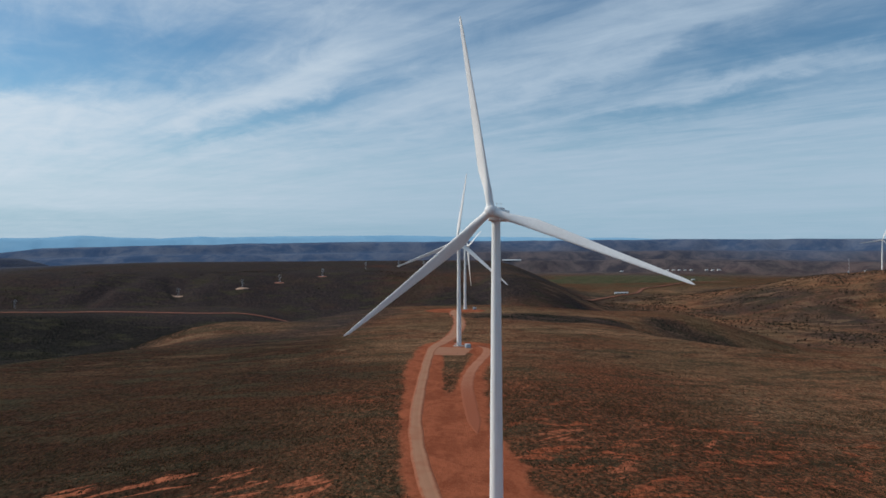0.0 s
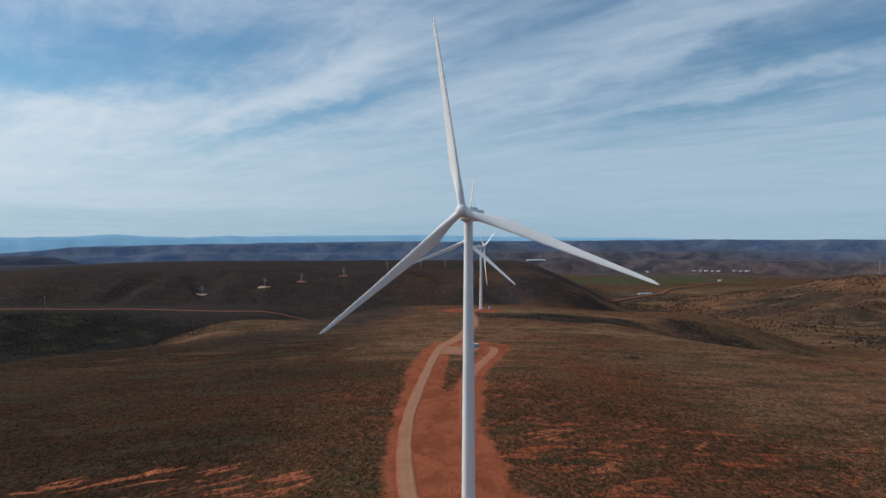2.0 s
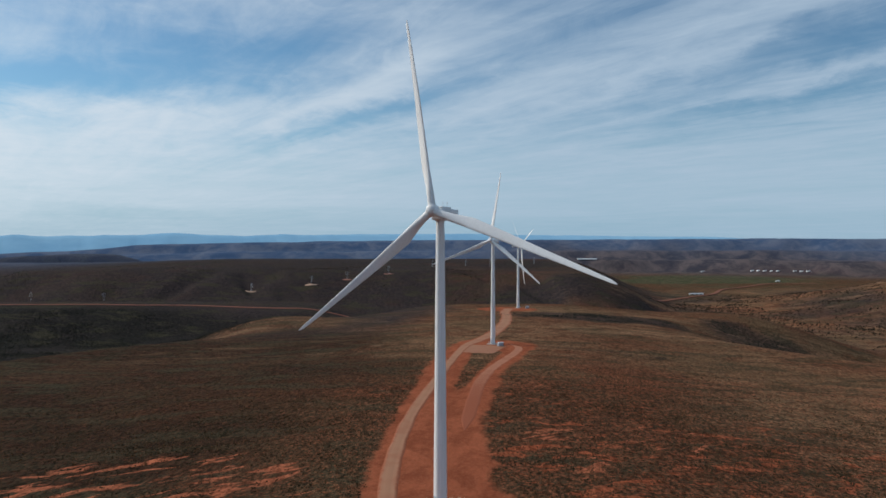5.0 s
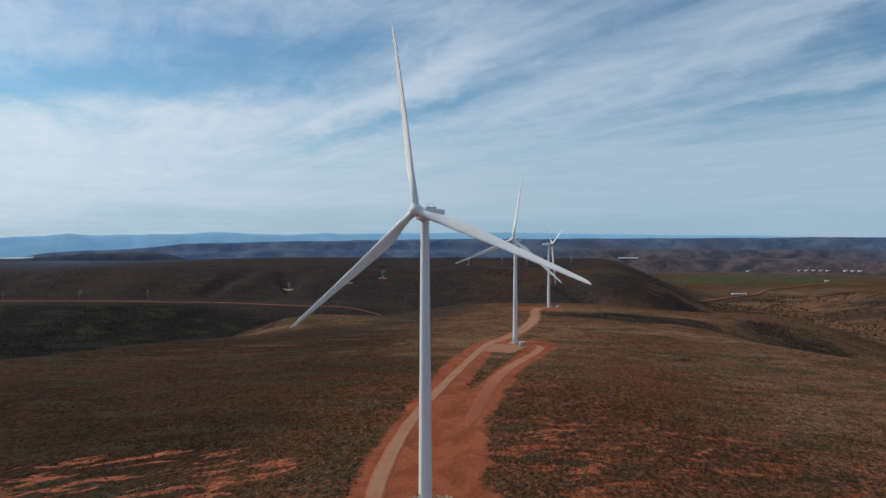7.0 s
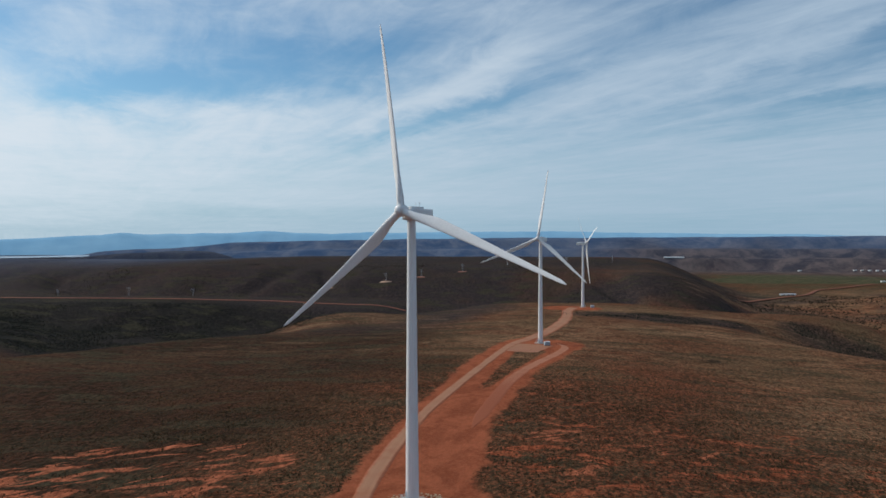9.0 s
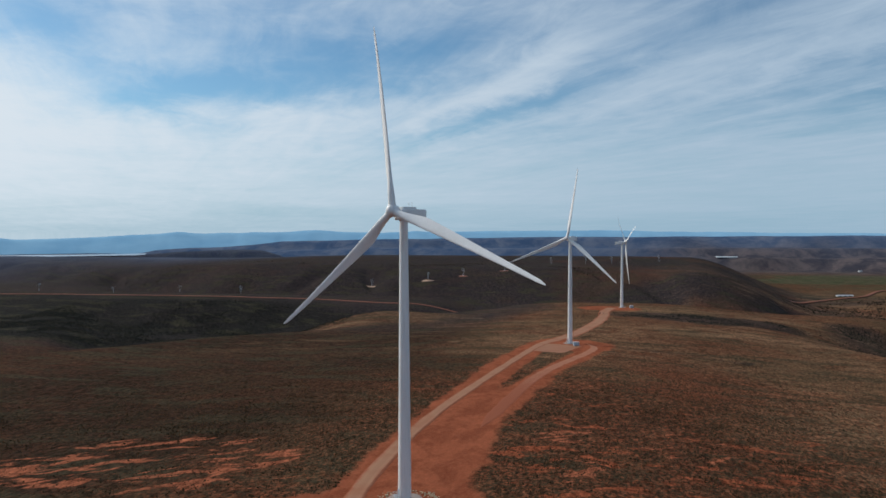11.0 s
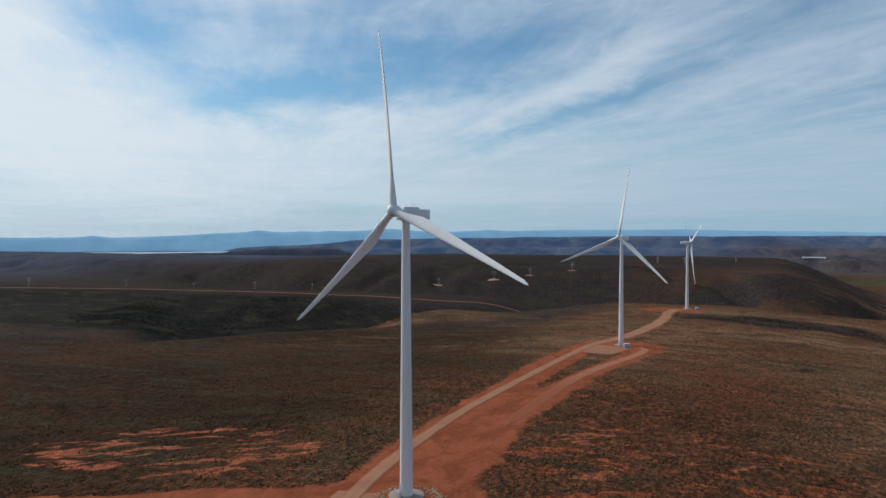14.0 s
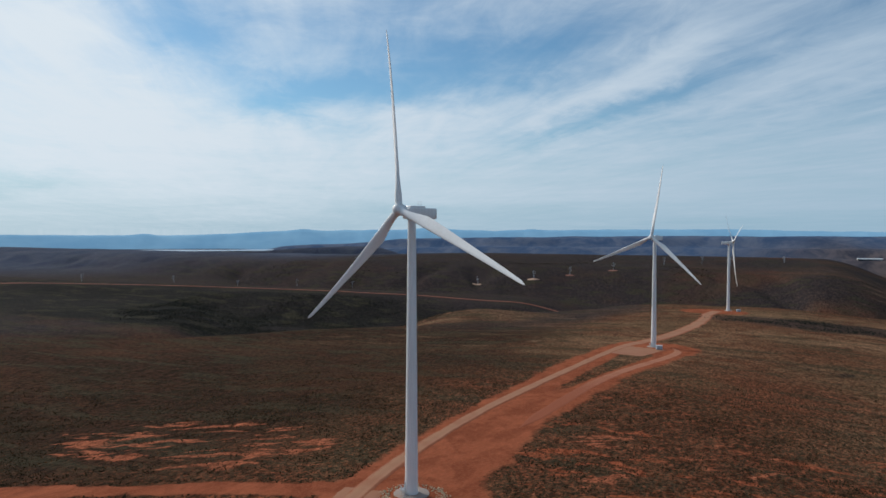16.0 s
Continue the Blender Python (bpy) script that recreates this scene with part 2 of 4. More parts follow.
def track_material(name, worn, edge):
    """Packed gravel with two wheel ruts; the attribute 'across' runs from -1 to 1 over the width."""
    m, n, bsdf = material(name)
    p = place_of(n)
    across = n.math("ABSOLUTE", attr(n, "across"))
    small, mid = n.noise(p, 0.9, 6.0, 0.65), n.noise(p, 0.08, 4.0)
    rut = n.math("MULTIPLY", n.step(across, 0.20, 0.38), n.step(across, 0.74, 0.56))
    ragged = n.math("ADD", across, n.math("MULTIPLY", n.math("SUBTRACT", n.noise(p, 0.25, 6.0, 0.7), 0.5), 1.1))
    c = n.mix(n.step(ragged, 0.45, 1.0), worn, edge)
    c = n.mix(n.math("MULTIPLY", rut, 0.35), c, tuple(v * 1.2 for v in worn))
    c = n.mix(n.math("MULTIPLY", n.step(mid, 0.4, 0.7), 0.4), c, edge)
    c = n.mix(n.step(n.math("ADD", attr(n, "fade"), n.math("SUBTRACT", small, 0.5)), 0.15, 0.85), c, edge)
    n.link(c, bsdf.inputs["Base Color"])
    bsdf.inputs["Roughness"].default_value = 0.95
    bsdf.inputs["Specular IOR Level"].default_value = 0.1
    bump(n, bsdf, small, 0.4, 0.15)
    return m


def bush_material(name, low, high, dry):
    m, n, bsdf = material(name)
    island = n.add("ShaderNodeNewGeometry").outputs["Random Per Island"]
    leaf = n.noise(place_of(n), 3.0, 4.0, 0.7)
    c = n.mix(island, low, high)
    c = n.mix(n.step(island, 0.80, 0.90), c, dry)
    c = n.mix(n.math("MULTIPLY", leaf, 0.5), c, tuple(v * 0.45 for v in low))
    n.link(c, bsdf.inputs["Base Color"])
    bsdf.inputs["Roughness"].default_value = 1.0
    bsdf.inputs["Specular IOR Level"].default_value = 0.01
    return m


# Air haze put into the base colour, which also emits to look paler.
def hazed_glow_material(name, low, high, scale, glow):
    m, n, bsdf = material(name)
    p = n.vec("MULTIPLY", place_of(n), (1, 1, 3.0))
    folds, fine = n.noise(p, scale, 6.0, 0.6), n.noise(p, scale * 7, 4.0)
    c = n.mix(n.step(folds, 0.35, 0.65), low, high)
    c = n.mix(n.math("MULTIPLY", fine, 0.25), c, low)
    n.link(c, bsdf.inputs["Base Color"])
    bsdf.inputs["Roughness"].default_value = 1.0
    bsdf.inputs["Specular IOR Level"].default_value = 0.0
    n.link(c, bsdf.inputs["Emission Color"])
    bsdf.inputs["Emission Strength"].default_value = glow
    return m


def turbine_paint():
    m, n, bsdf = material("turbine_paint")
    p = n.add("ShaderNodeTexCoord").outputs["Object"]
    streak = n.noise(n.vec("MULTIPLY", p, (1.2, 1.2, 0.05)), 1.6, 5.0, 0.6)
    blot = n.noise(p, 0.12, 3.0)
    c = n.mix(n.step(streak, 0.35, 0.75), (0.80, 0.80, 0.79), (0.70, 0.70, 0.69))
    c = n.mix(n.math("MULTIPLY", n.step(blot, 0.5, 0.8), 0.35), c, (0.64, 0.63, 0.61))
    n.link(c, bsdf.inputs["Base Color"])
    n.link(n.step(blot, 0.3, 0.7, 0.32, 0.5), bsdf.inputs["Roughness"])
    return m


GROUND = ground_material()
TRACK = track_material("pale_gravel", (0.310, 0.157, 0.094), (0.265, 0.084, 0.043))
FAR_TRACK = track_material("red_gravel", (0.21, 0.088, 0.056), (0.15, 0.058, 0.038))
SIDE_TRACK = track_material("red_earth_track", (0.330, 0.142, 0.084), (0.250, 0.076, 0.038))
PAINT = turbine_paint()
BUSH = bush_material("low_scrub", (0.034, 0.029, 0.017), (0.095, 0.060, 0.031), (0.17, 0.080, 0.038))
HILL_BUSH = bush_material("hill_bush", (0.026, 0.023, 0.018), (0.055, 0.042, 0.030), (0.09, 0.052, 0.034))
THICKET = bush_material("thicket", (0.022, 0.025, 0.020), (0.046, 0.044, 0.034), (0.06, 0.044, 0.032))
CONCRETE = plain("concrete", (0.27, 0.22, 0.19), 0.85, dirt=(0.3, 0.15, 0.1), dirty=0.4)
STONE = plain("pale_stone", (0.42, 0.34, 0.22), 0.9, dirty=0.3)
STEEL = plain("galvanised_steel", (0.42, 0.44, 0.46), 0.5, 0.3)
DARK = plain("dark_rubber_and_grille", (0.03, 0.03, 0.032), 0.6)
BLADE = plain("blade_gelcoat", (0.80, 0.80, 0.79), 0.75, grain=0.05, scale=0.2, dirt=(0.62, 0.61, 0.58), dirty=0.3, relief=0)
KIOSK = plain("kiosk_blue_grey_paint", (0.36, 0.44, 0.50), 0.5)
WALL_WHITE = plain("white_wall", (0.75, 0.75, 0.73), 0.7)
ROOF = plain("pale_roof_sheet", (0.62, 0.64, 0.66), 0.45, 0.2)
# blue of the haze, painted on and glowing
HILLS = hazed_glow_material("haze_painted_hills", (0.095, 0.195, 0.295), (0.120, 0.225, 0.320), 0.003, 0.85)
WATER, wn, wb = material("lake_water")
wn.link(wn.mix(wn.noise(place_of(wn), 0.02, 3.0), (0.30, 0.36, 0.42), (0.42, 0.47, 0.52)), wb.inputs["Base Color"])
wb.inputs["Roughness"].default_value = 0.25


# ---- lie of the land ----
def smooth(v, lo, hi):
    t = np.clip((v - lo) / (hi - lo), 0, 1)
    return t * t * (3 - 2 * t)


LATTICE = np.random.default_rng(7).random((256, 256))


def lumps(x, y, size, octaves=4, rough=0.5):
    """Value noise from -1 to 1 with features of that size in metres."""
    x, y = np.asarray(x, float), np.asarray(y, float)
    total, gain, norm = 0.0, 1.0, 0.0
    for k in range(octaves):
        u, v = x / size + 17.3 * k, y / size + 5.1 * k
        i, j = np.floor(u).astype(int), np.floor(v).astype(int)
        f, g = u - i, v - j
        f, g = f * f * (3 - 2 * f), g * g * (3 - 2 * g)
        a, b = LATTICE[i % 256, j % 256], LATTICE[(i + 1) % 256, j % 256]
        c, d = LATTICE[i % 256, (j + 1) % 256], LATTICE[(i + 1) % 256, (j + 1) % 256]
        total = total + gain * ((a * (1 - f) + b * f) * (1 - g) + (c * (1 - f) + d * f) * g)
        norm, gain, size = norm + gain, gain * rough, size / 2
    return 2 * total / norm - 1


def soft_max(values, k=7.0):
    top = np.maximum.reduce(values)
    return top + k * np.log(sum(np.exp((v - top) / k) for v in values))


def soft_ramp(s, r):
    """0 below 0, growing one to one above, rounded over r."""
    return np.where(s > 0, np.sqrt(s * s + r * r) - r, 0.0)


def ridge_left(y):
    return np.interp(y, (-300, 0, 390, 520, 650, 760, 880, 1000, 1060), (700, 620, 510, 420, 345, 265, 285, 170, 120))


def ridge_right(y):
    return np.interp(y, (-300, 0, 450, 520, 600, 700, 800, 880, 950, 1010, 1060), (600, 520, 380, 340, 285, 215, 165, 150, 190, 260, 290))


def land(x, y):
    """Height of the ground."""
    x, y = np.asarray(x, float), np.asarray(y, float)
    # the ridge that carries the turbines
    v = y - 205
    dx = x - np.interp(y, (0, 200, 600, 1030), (15, 22, 42, 80))
    top = 10.1 - 0.0325 * v + 6.3e-6 * v * v
    top = top - 13 * (1 - np.exp(-((np.maximum(np.abs(dx) - 35, 0)) / 150) ** 2)) + 1.2 * lumps(x, y, 130, 2) * smooth(np.abs(dx), 30, 90)
    s = np.maximum(np.maximum(-dx - ridge_left(y), dx - ridge_right(y)), (y - 1065) * 1.0) + 22 * lumps(x, y, 160, 3)
    top = top + 9 * np.exp(-((x + 240) / 95) ** 2 - ((y - 880) / 60) ** 2)
    ridge = top - 0.34 * soft_ramp(s, 90)
    # the long hill behind it, cut by gullies
    face = 1385 - 0.10 * x + 45 * lumps(x, 0 * y, 260, 3)
    gully = np.abs(lumps(x + 0.35 * y, y * 0.55, 270, 4))
    hill = -78 + 84 * smooth(y - face, -60, 330) + 9 * smooth(y, 1800, 2100) - 13 * (1 - smooth(gully, 0, 0.25)) * smooth(y - face, -80, 60) * (1 - smooth(y - face, 200, 420))
    hill = hill - 110 * smooth(x, 215 + 0.05 * (y - 1500), 560 + 0.05 * (y - 1500)) - 60 * smooth(y, 2250, 2700) + 4 * lumps(x, y, 300, 3) - 16 * smooth(x, -700, -1500)
    # the terrace with the red road
    line = 1262 + np.interp(x, (-1700, -950, -700, -390, -250), (-120, -40, -10, 60, 30))
    terrace = -38 - 0.02 * (x + 700) * (x > -700) - 0.30 * soft_ramp(line - 60 - y + 25 * lumps(x, y, 170, 3), 60) - 0.16 * soft_ramp(y - line - 40, 60) - 60 * smooth(x, -330, -60)
    # the broad hill that carries the farthest turbine
    r = np.hypot((x - 1480) / 1020, (y - 1750) / 780)
    fold = np.abs(lumps(x, y, 420, 3))
    broad = -118 + 118 * (1 - smooth(r, 0.10, 1.12)) + 12 * lumps(x, y, 230, 4) - 14 * (1 - smooth(fold, 0, 0.18)) * smooth(r, 0.25, 0.5)
    # valley floor and remote country
    far = np.hypot(x, y)
    az = np.degrees(np.arctan2(x, y))
    valley = -96 + 3 * lumps(x, y, 400, 2)
    open_left = smooth(az, -34, -42)
    rim = np.interp(az, (-60, -38.5, -37, -33, -30, -27.5, -21, -15, -5, 12, 30, 60), (-40, -40, -10, 0, 14, 32, 45, 48, 54, 64, 72, 74))
    climb = np.clip((far + 330 * lumps(x, y, 800, 4) - 3250) / 1050, 0, 1)
    steps = 0.40 * smooth(climb, 0.08, 0.30) + 0.25 * smooth(climb, 0.45, 0.62) + 0.35 * smooth(climb, 0.80, 0.98)
    remote = -96 + (rim + 96) * steps + 7 * lumps(x, y, 330, 4) * smooth(climb, 0.02, 0.2)
    remote = remote * (1 - open_left) + open_left * (-52 + 25 * smooth(far, 3000, 3600))
    left = -92 + (np.interp(x, (-2500, -1950), (-38, 4)) + 92) * smooth(np.hypot((x + 2250) / 930, (y - 3000) / 340) + 0.12 * lumps(x, y, 300, 3), 1.0, 0.62) + 3 * lumps(x, y, 240, 3)
    return soft_max([ridge, hill, terrace, broad, valley, remote, left])


def reach(x, y, line):
    """Distance from points to a polyline."""
    best = np.full(np.shape(x), 1e9)
    for (ax, ay), (bx, by) in zip(line, line[1:]):
        ux, uy = bx - ax, by - ay
        t = np.clip(((x - ax) * ux + (y - ay) * uy) / (ux * ux + uy * uy), 0, 1)
        best = np.minimum(best, np.hypot(x - ax - t * ux, y - ay - t * uy))
    return best


T1, T2, T3, T4 = (27.5, 204.7), (43.7, 602.0), (80.0, 1000.0), (1382.0, 1975.0)
MAIN = [(27, 120), (19, 165), (11, 205), (7, 240), (4.5, 285), (4.2, 335), (7, 400), (10.5, 460), (15, 530), (20.5, 588), (30, 624), (41, 668), (50, 725), (58, 798), (61, 870), (60, 930), (67, 985)]
SIDE = [(36, 150), (33, 230), (31, 300), (33, 360), (36, 420), (43, 470), (52, 510), (62, 552), (65, 582), (58, 604)]
SPUR = [(-260, 95), (-180, 118), (-107, 144), (-70, 160), (-32, 179), (10, 200)]
RED_ROAD = [(-1650, 1040), (-1300, 1150), (-950, 1225), (-720, 1250), (-633, 1258), (-530, 1278), (-380, 1270), (-287, 1290), (-215, 1305)]


def bare_earth(x, y):
    """How far the red earth is stripped of its scrub, 0 to 1."""
    ragged = 4.5 * lumps(x, y, 17, 4, 0.6)
    west = np.interp(y, (120, 187, 261, 338, 428, 520, 590, 640), (14, 2, 0, -1, -3, 0, 8, 24))
    east = np.interp(y, (120, 212, 243, 274, 320, 377, 469, 531, 575, 615, 640), (52, 45, 43, 41, 40, 43, 52, 67, 78, 70, 50))
    strip = smooth(np.minimum(x - west, east - x) + ragged, -7, 6) * smooth(y, 645, 615)
    gap = np.minimum(x - np.interp(y, (385, 460, 565), (19, 21, 28)), np.interp(y, (385, 460, 565), (27, 36, 54)) - x)
    strip = strip * (1 - 0.8 * smooth(gap + 0.6 * ragged, -2, 4) * smooth(y, 370, 410) * smooth(y, 575, 545))
    side = strip
    main = smooth(reach(x, y, MAIN) + 0.7 * ragged, np.interp(y, (200, 420, 600, 660, 900, 1000), (12, 12, 15, 9, 9, 13)), 4)
    spur = smooth(reach(x, y, SPUR) + ragged, 9, 3)
    pad = smooth(np.hypot((x - 46) / 1.1, y - 592) + ragged, 40, 26)
    pad = np.maximum(pad, smooth(np.hypot((x - 64) / 1.25, (y - 978) / 1.0) + ragged, 42, 28))
    pad = np.maximum(pad, smooth(np.hypot(x - T1[0], y - T1[1] + 5), 34, 22))
    pad = np.maximum(pad, smooth(np.hypot((x - T4[0]) / 2.5, y - T4[1]), 30, 18))
    return np.maximum.reduce([side, main, spur, pad])


def scoured(x, y):
    """Where wind and water have scoured the scrub, 0 to 1."""
    left = smooth(np.hypot((x + 85) / 108, (y - 222) / 60), 1.1, 0.5)
    right = smooth(np.hypot((x - 95) / 85, (y - 280) / 90), 1.1, 0.4)
    return np.maximum(left, 0.86 * right)


def part(name, bm, mat, parent=None, label=""):
    me = bpy.data.meshes.new(name)
    bm.normal_update()
    bm.to_mesh(me)
    bm.free()
    me.materials.append(mat)
    ob = new(name, me)
    if parent:
        ob.parent = parent
    return tagged(ob, label)


def sheet(name, xyz, faces, mat, smooth_shade=True, **fields):
    """A mesh from numpy arrays."""
    me = bpy.data.meshes.new(name)
    xyz, faces = np.asarray(xyz, np.float32), np.asarray(faces, np.int32)
    me.vertices.add(len(xyz))
    me.vertices.foreach_set("co", xyz.ravel())
    k = faces.shape[1]
    me.loops.add(faces.size)
    me.loops.foreach_set("vertex_index", faces.ravel())
    me.polygons.add(len(faces))
    me.polygons.foreach_set("loop_start", np.arange(0, faces.size, k, dtype=np.int32))
    me.polygons.foreach_set("use_smooth", np.full(len(faces), smooth_shade))
    for key, value in fields.items():
        a = me.attributes.new(key, "FLOAT", "POINT")
        a.data.foreach_set("value", np.asarray(value, np.float32))
    me.update(calc_edges=True)
    me.materials.append(mat)
    return new(name, me)


def grid_faces(rows, cols, closed=False):
    i, j = np.meshgrid(np.arange(rows - 1), np.arange(cols if closed else cols - 1), indexing="ij")
    k = (j + 1) % cols
    return np.stack([i * cols + j, i * cols + k, (i + 1) * cols + k, (i + 1) * cols + j], -1).reshape(-1, 4)


# ---- ground: one sheet to the horizon ----
def build_ground():
    cx, cy = 65.0, 0.0
    az = np.radians(np.concatenate([np.arange(-66, 44, 0.13), np.arange(44, 294, 5.0)]))
    r = np.concatenate([[0.5], np.linspace(20, 140, 10), 90 / np.tan(np.radians(np.arange(31, 4.2, -0.065))), np.geomspace(1245, 4880, 170)])
    rr, aa = np.meshgrid(r, az, indexing="ij")
    x, y = cx + rr * np.sin(aa), cy + rr * np.cos(aa)
    z = land(x, y)
    near = smooth(rr, 1100, 500)
    bare = np.where(rr < 1300, bare_earth(x, y), bare_earth(x, y) * (np.hypot(x - T4[0], y - T4[1]) < 150))
    z = z + near * (1 - bare) * 0.35 * lumps(x, y, 7, 3)
    az_d = np.degrees(np.arctan2(x - cx, y - cy))
    # how much painted haze the ground takes, growing with distance
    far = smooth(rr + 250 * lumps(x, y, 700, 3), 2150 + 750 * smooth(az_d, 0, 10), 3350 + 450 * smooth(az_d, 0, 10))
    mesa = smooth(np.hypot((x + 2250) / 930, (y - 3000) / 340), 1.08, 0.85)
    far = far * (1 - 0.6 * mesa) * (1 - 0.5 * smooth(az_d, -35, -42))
    # left side of the land, darkened in colour to stand for cloud shade
    left_shade = smooth(x + 50 * lumps(x, y, 160, 3), 20, -110)
    gully_l = smooth(np.hypot((x + 850) / 880, (y - 1000) / 245) + 0.15 * lumps(x, y, 120, 3), 1.2, 0.8) * smooth(x, -150, -270)
    slope_r = smooth(np.hypot((x - 185) / 120, (y - 895) / 55) + 0.25 * lumps(x, y, 60, 3), 1.2, 0.7)
    ravine_r = smooth(np.hypot((x - 395) / 90, (y - 910) / 100) + 0.3 * lumps(x, y, 70, 3), 1.2, 0.6)
    behind = smooth(y + 60 * lumps(x, y, 200, 3), 1330, 1480) * smooth(x, 700, 420) * (1 - far)
    # real dark growth, plus painted cloud shade on the left and the hill behind
    heath_shade = np.clip(np.maximum.reduce([gully_l, 0.85 * slope_r, 0.65 * ravine_r, behind * (0.86 + 0.1 * smooth(x, 0, -400) + 0.75 * lumps(x, y, 150, 4)), 0.92 * smooth(y, 700, 1000) * smooth(x, -120, -300), left_shade * (0.95 + 0.45 * lumps(x, y * 1.5, 90, 4))]), 0, 1)
    grass = smooth(y + 70 * lumps(x, y, 150, 3), 350, 640) * smooth(y, 1150, 900) * (0.65 + 0.8 * lumps(x * 0.6, y * 1.6, 120, 4)) * smooth(x, -520, -260) * (1 - 0.45 * left_shade)
    broad = smooth(np.hypot((x - 1300) / 1100, (y - 1650) / 800), 1.1, 0.8)
    spur = smooth(np.hypot((x + 215) / 135, (y - 850) / 80) + 0.3 * lumps(x, y, 60, 3), 1.2, 0.5)
    grass = np.clip(np.maximum.reduce([grass, broad * (0.7 + 0.5 * lumps(x, y, 170, 3)), 0.6 * spur, 0.75 * smooth(x + 30 * lumps(x, y, 70, 3), 120, 210) * smooth(y, 620, 420)]), 0, 1)
    heath_shade = np.clip(np.maximum(heath_shade, broad * (0.38 + 1.0 * lumps(x + 300, y, 120, 5))), 0, 1)
    heath_shade = heath_shade * (1 - 0.65 * spur)
    heath_shade = np.maximum(heath_shade, mesa)
    earth = np.clip(smooth(y, 620, 380) * (0.50 + 0.8 * lumps(x, y, 90, 3)) * (1 - 0.75 * left_shade) + 0.12 * smooth(y, 1300, 600) + broad * (0.30 + 0.8 * lumps(x, y, 90, 4)) + behind * (0.10 + 0.7 * lumps(x, y + 500, 130, 4)), 0, 1) * (1 - 0.6 * gully_l)
    vx = smooth(np.hypot((x - 900) / 420, (y - 2850) / 330) + 0.5 * lumps(x * 0.5, y * 1.5, 260, 3), 1.0, 0.7) * (z < -80)
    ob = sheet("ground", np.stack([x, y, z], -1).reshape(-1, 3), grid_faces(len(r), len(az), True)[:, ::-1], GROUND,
               wood_shade=np.clip(gully_l * (0.9 + 0.5 * lumps(x, y, 90, 4)), 0, 1).ravel(), umber=(smooth(y, 860, 640) * smooth(rr, 1150, 950)).ravel(), red=np.clip(smooth(y, 520, 330) * smooth(x, -20, 50) * smooth(x, 260, 160) * (0.75 + 0.9 * lumps(x, y, 120, 3)), 0, 0.9).ravel(), rim=np.maximum(smooth(rr + 200 * lumps(x, y, 500, 3), 3650, 4250), smooth(az_d, 8, -4)).ravel(), near=((0.35 + 0.65 * smooth(rr, 560, 330)) * smooth(rr, 1150, 800) * (1 - 0.62 * left_shade)).ravel(), scour=scoured(x, y).ravel(), bare=bare.ravel(), heath_shade=heath_shade.ravel(), grass=grass.ravel(), field=np.clip(vx * 0.7 + 0.28 * smooth(z, -76, -90) * smooth(y, 1750, 2050) * smooth(x, 250, 450), 0, 0.9).ravel(), far=far.ravel(), earth=earth.ravel())
    tagged(ob, "red-brown scrubland rolling to remote country, cloud shade and blue-grey haze painted in", "ground", kind="structure")
    return ob


build_ground()


def curve_through(points, step):
    """Evenly spaced points on a smooth curve through the given ones."""
    p = np.asarray(points, float)
    p = np.vstack([2 * p[0] - p[1], p, 2 * p[-1] - p[-2]])
    out = []
    for a, b, c, d in zip(p, p[1:], p[2:], p[3:]):
        t = np.linspace(0, 1, max(2, int(np.hypot(*(c - b)) / step)), endpoint=False)[:, None]
        out.append(0.5 * (2 * b + (c - a) * t + (2 * a - 5 * b + 4 * c - d) * t * t + (3 * b - a - 3 * c + d) * t ** 3))
    return np.vstack(out + [p[-2:-1]])


def build_track(name, points, half, mat, label, lift=0.12, step=3.0, taper=0, ridge=1.0, widen=(1, 1, 1), blend=0):
    c = curve_through(points, step)
    d = np.gradient(c, axis=0)
    d /= np.linalg.norm(d, axis=1)[:, None]
    side = np.stack([d[:, 1], -d[:, 0]], -1)
    cols = np.linspace(-1, 1, 9)
    k = np.arange(len(c)) * step
    wobble = half * np.interp(c[:, 1], (560, 660, 1000), widen) * (1 + 0.16 * lumps(c[:, 0], c[:, 1], 14, 2)) * (smooth(k, -5, taper) * smooth(k[-1] - k, -5, taper) if taper else 1.0)
    x = c[:, :1] + side[:, :1] * cols * wobble[:, None]
    y = c[:, 1:] + side[:, 1:] * cols * wobble[:, None]
    berm = 0.28 * np.exp(-((np.abs(cols) - 0.86) / 0.1) ** 2) - 0.10 * np.exp(-((np.abs(cols) - 0.45) / 0.15) ** 2)
    z = land(x, y) + lift + ridge * berm - 0.5 * (np.abs(cols) > 0.99)
    ob = sheet(name, np.stack([x, y, z], -1).reshape(-1, 3), grid_faces(len(c), 9)[:, ::-1], mat, across=np.tile(cols, len(c)), fade=np.repeat(1 - smooth(k, 0, blend) if blend else 0 * k, 9))
    return tagged(ob, label, "dirt road", kind="structure")


build_track("road_main", MAIN, 3.6, TRACK, "pale rutted gravel track along the ridge", 0.32, widen=(1, 2.1, 2.1))
build_track("road_side", SIDE[2:], 4.6, SIDE_TRACK, "red earth track beside the scrub island", 0.10, taper=30, ridge=0.0, blend=250)
build_track("road_terrace", RED_ROAD, 5.5, FAR_TRACK, "red dirt road along the lower terrace", 1.2, 12.0)
VALLEY_ROAD = [(440, 1760), (518, 1906), (600, 2010), (699, 2116), (790, 2310), (912, 2452), (1066, 2616), (1231, 2634)]
build_track("road_valley", VALLEY_ROAD, 6, FAR_TRACK, "red dirt road winding through the green valley", 2.2, 20.0)


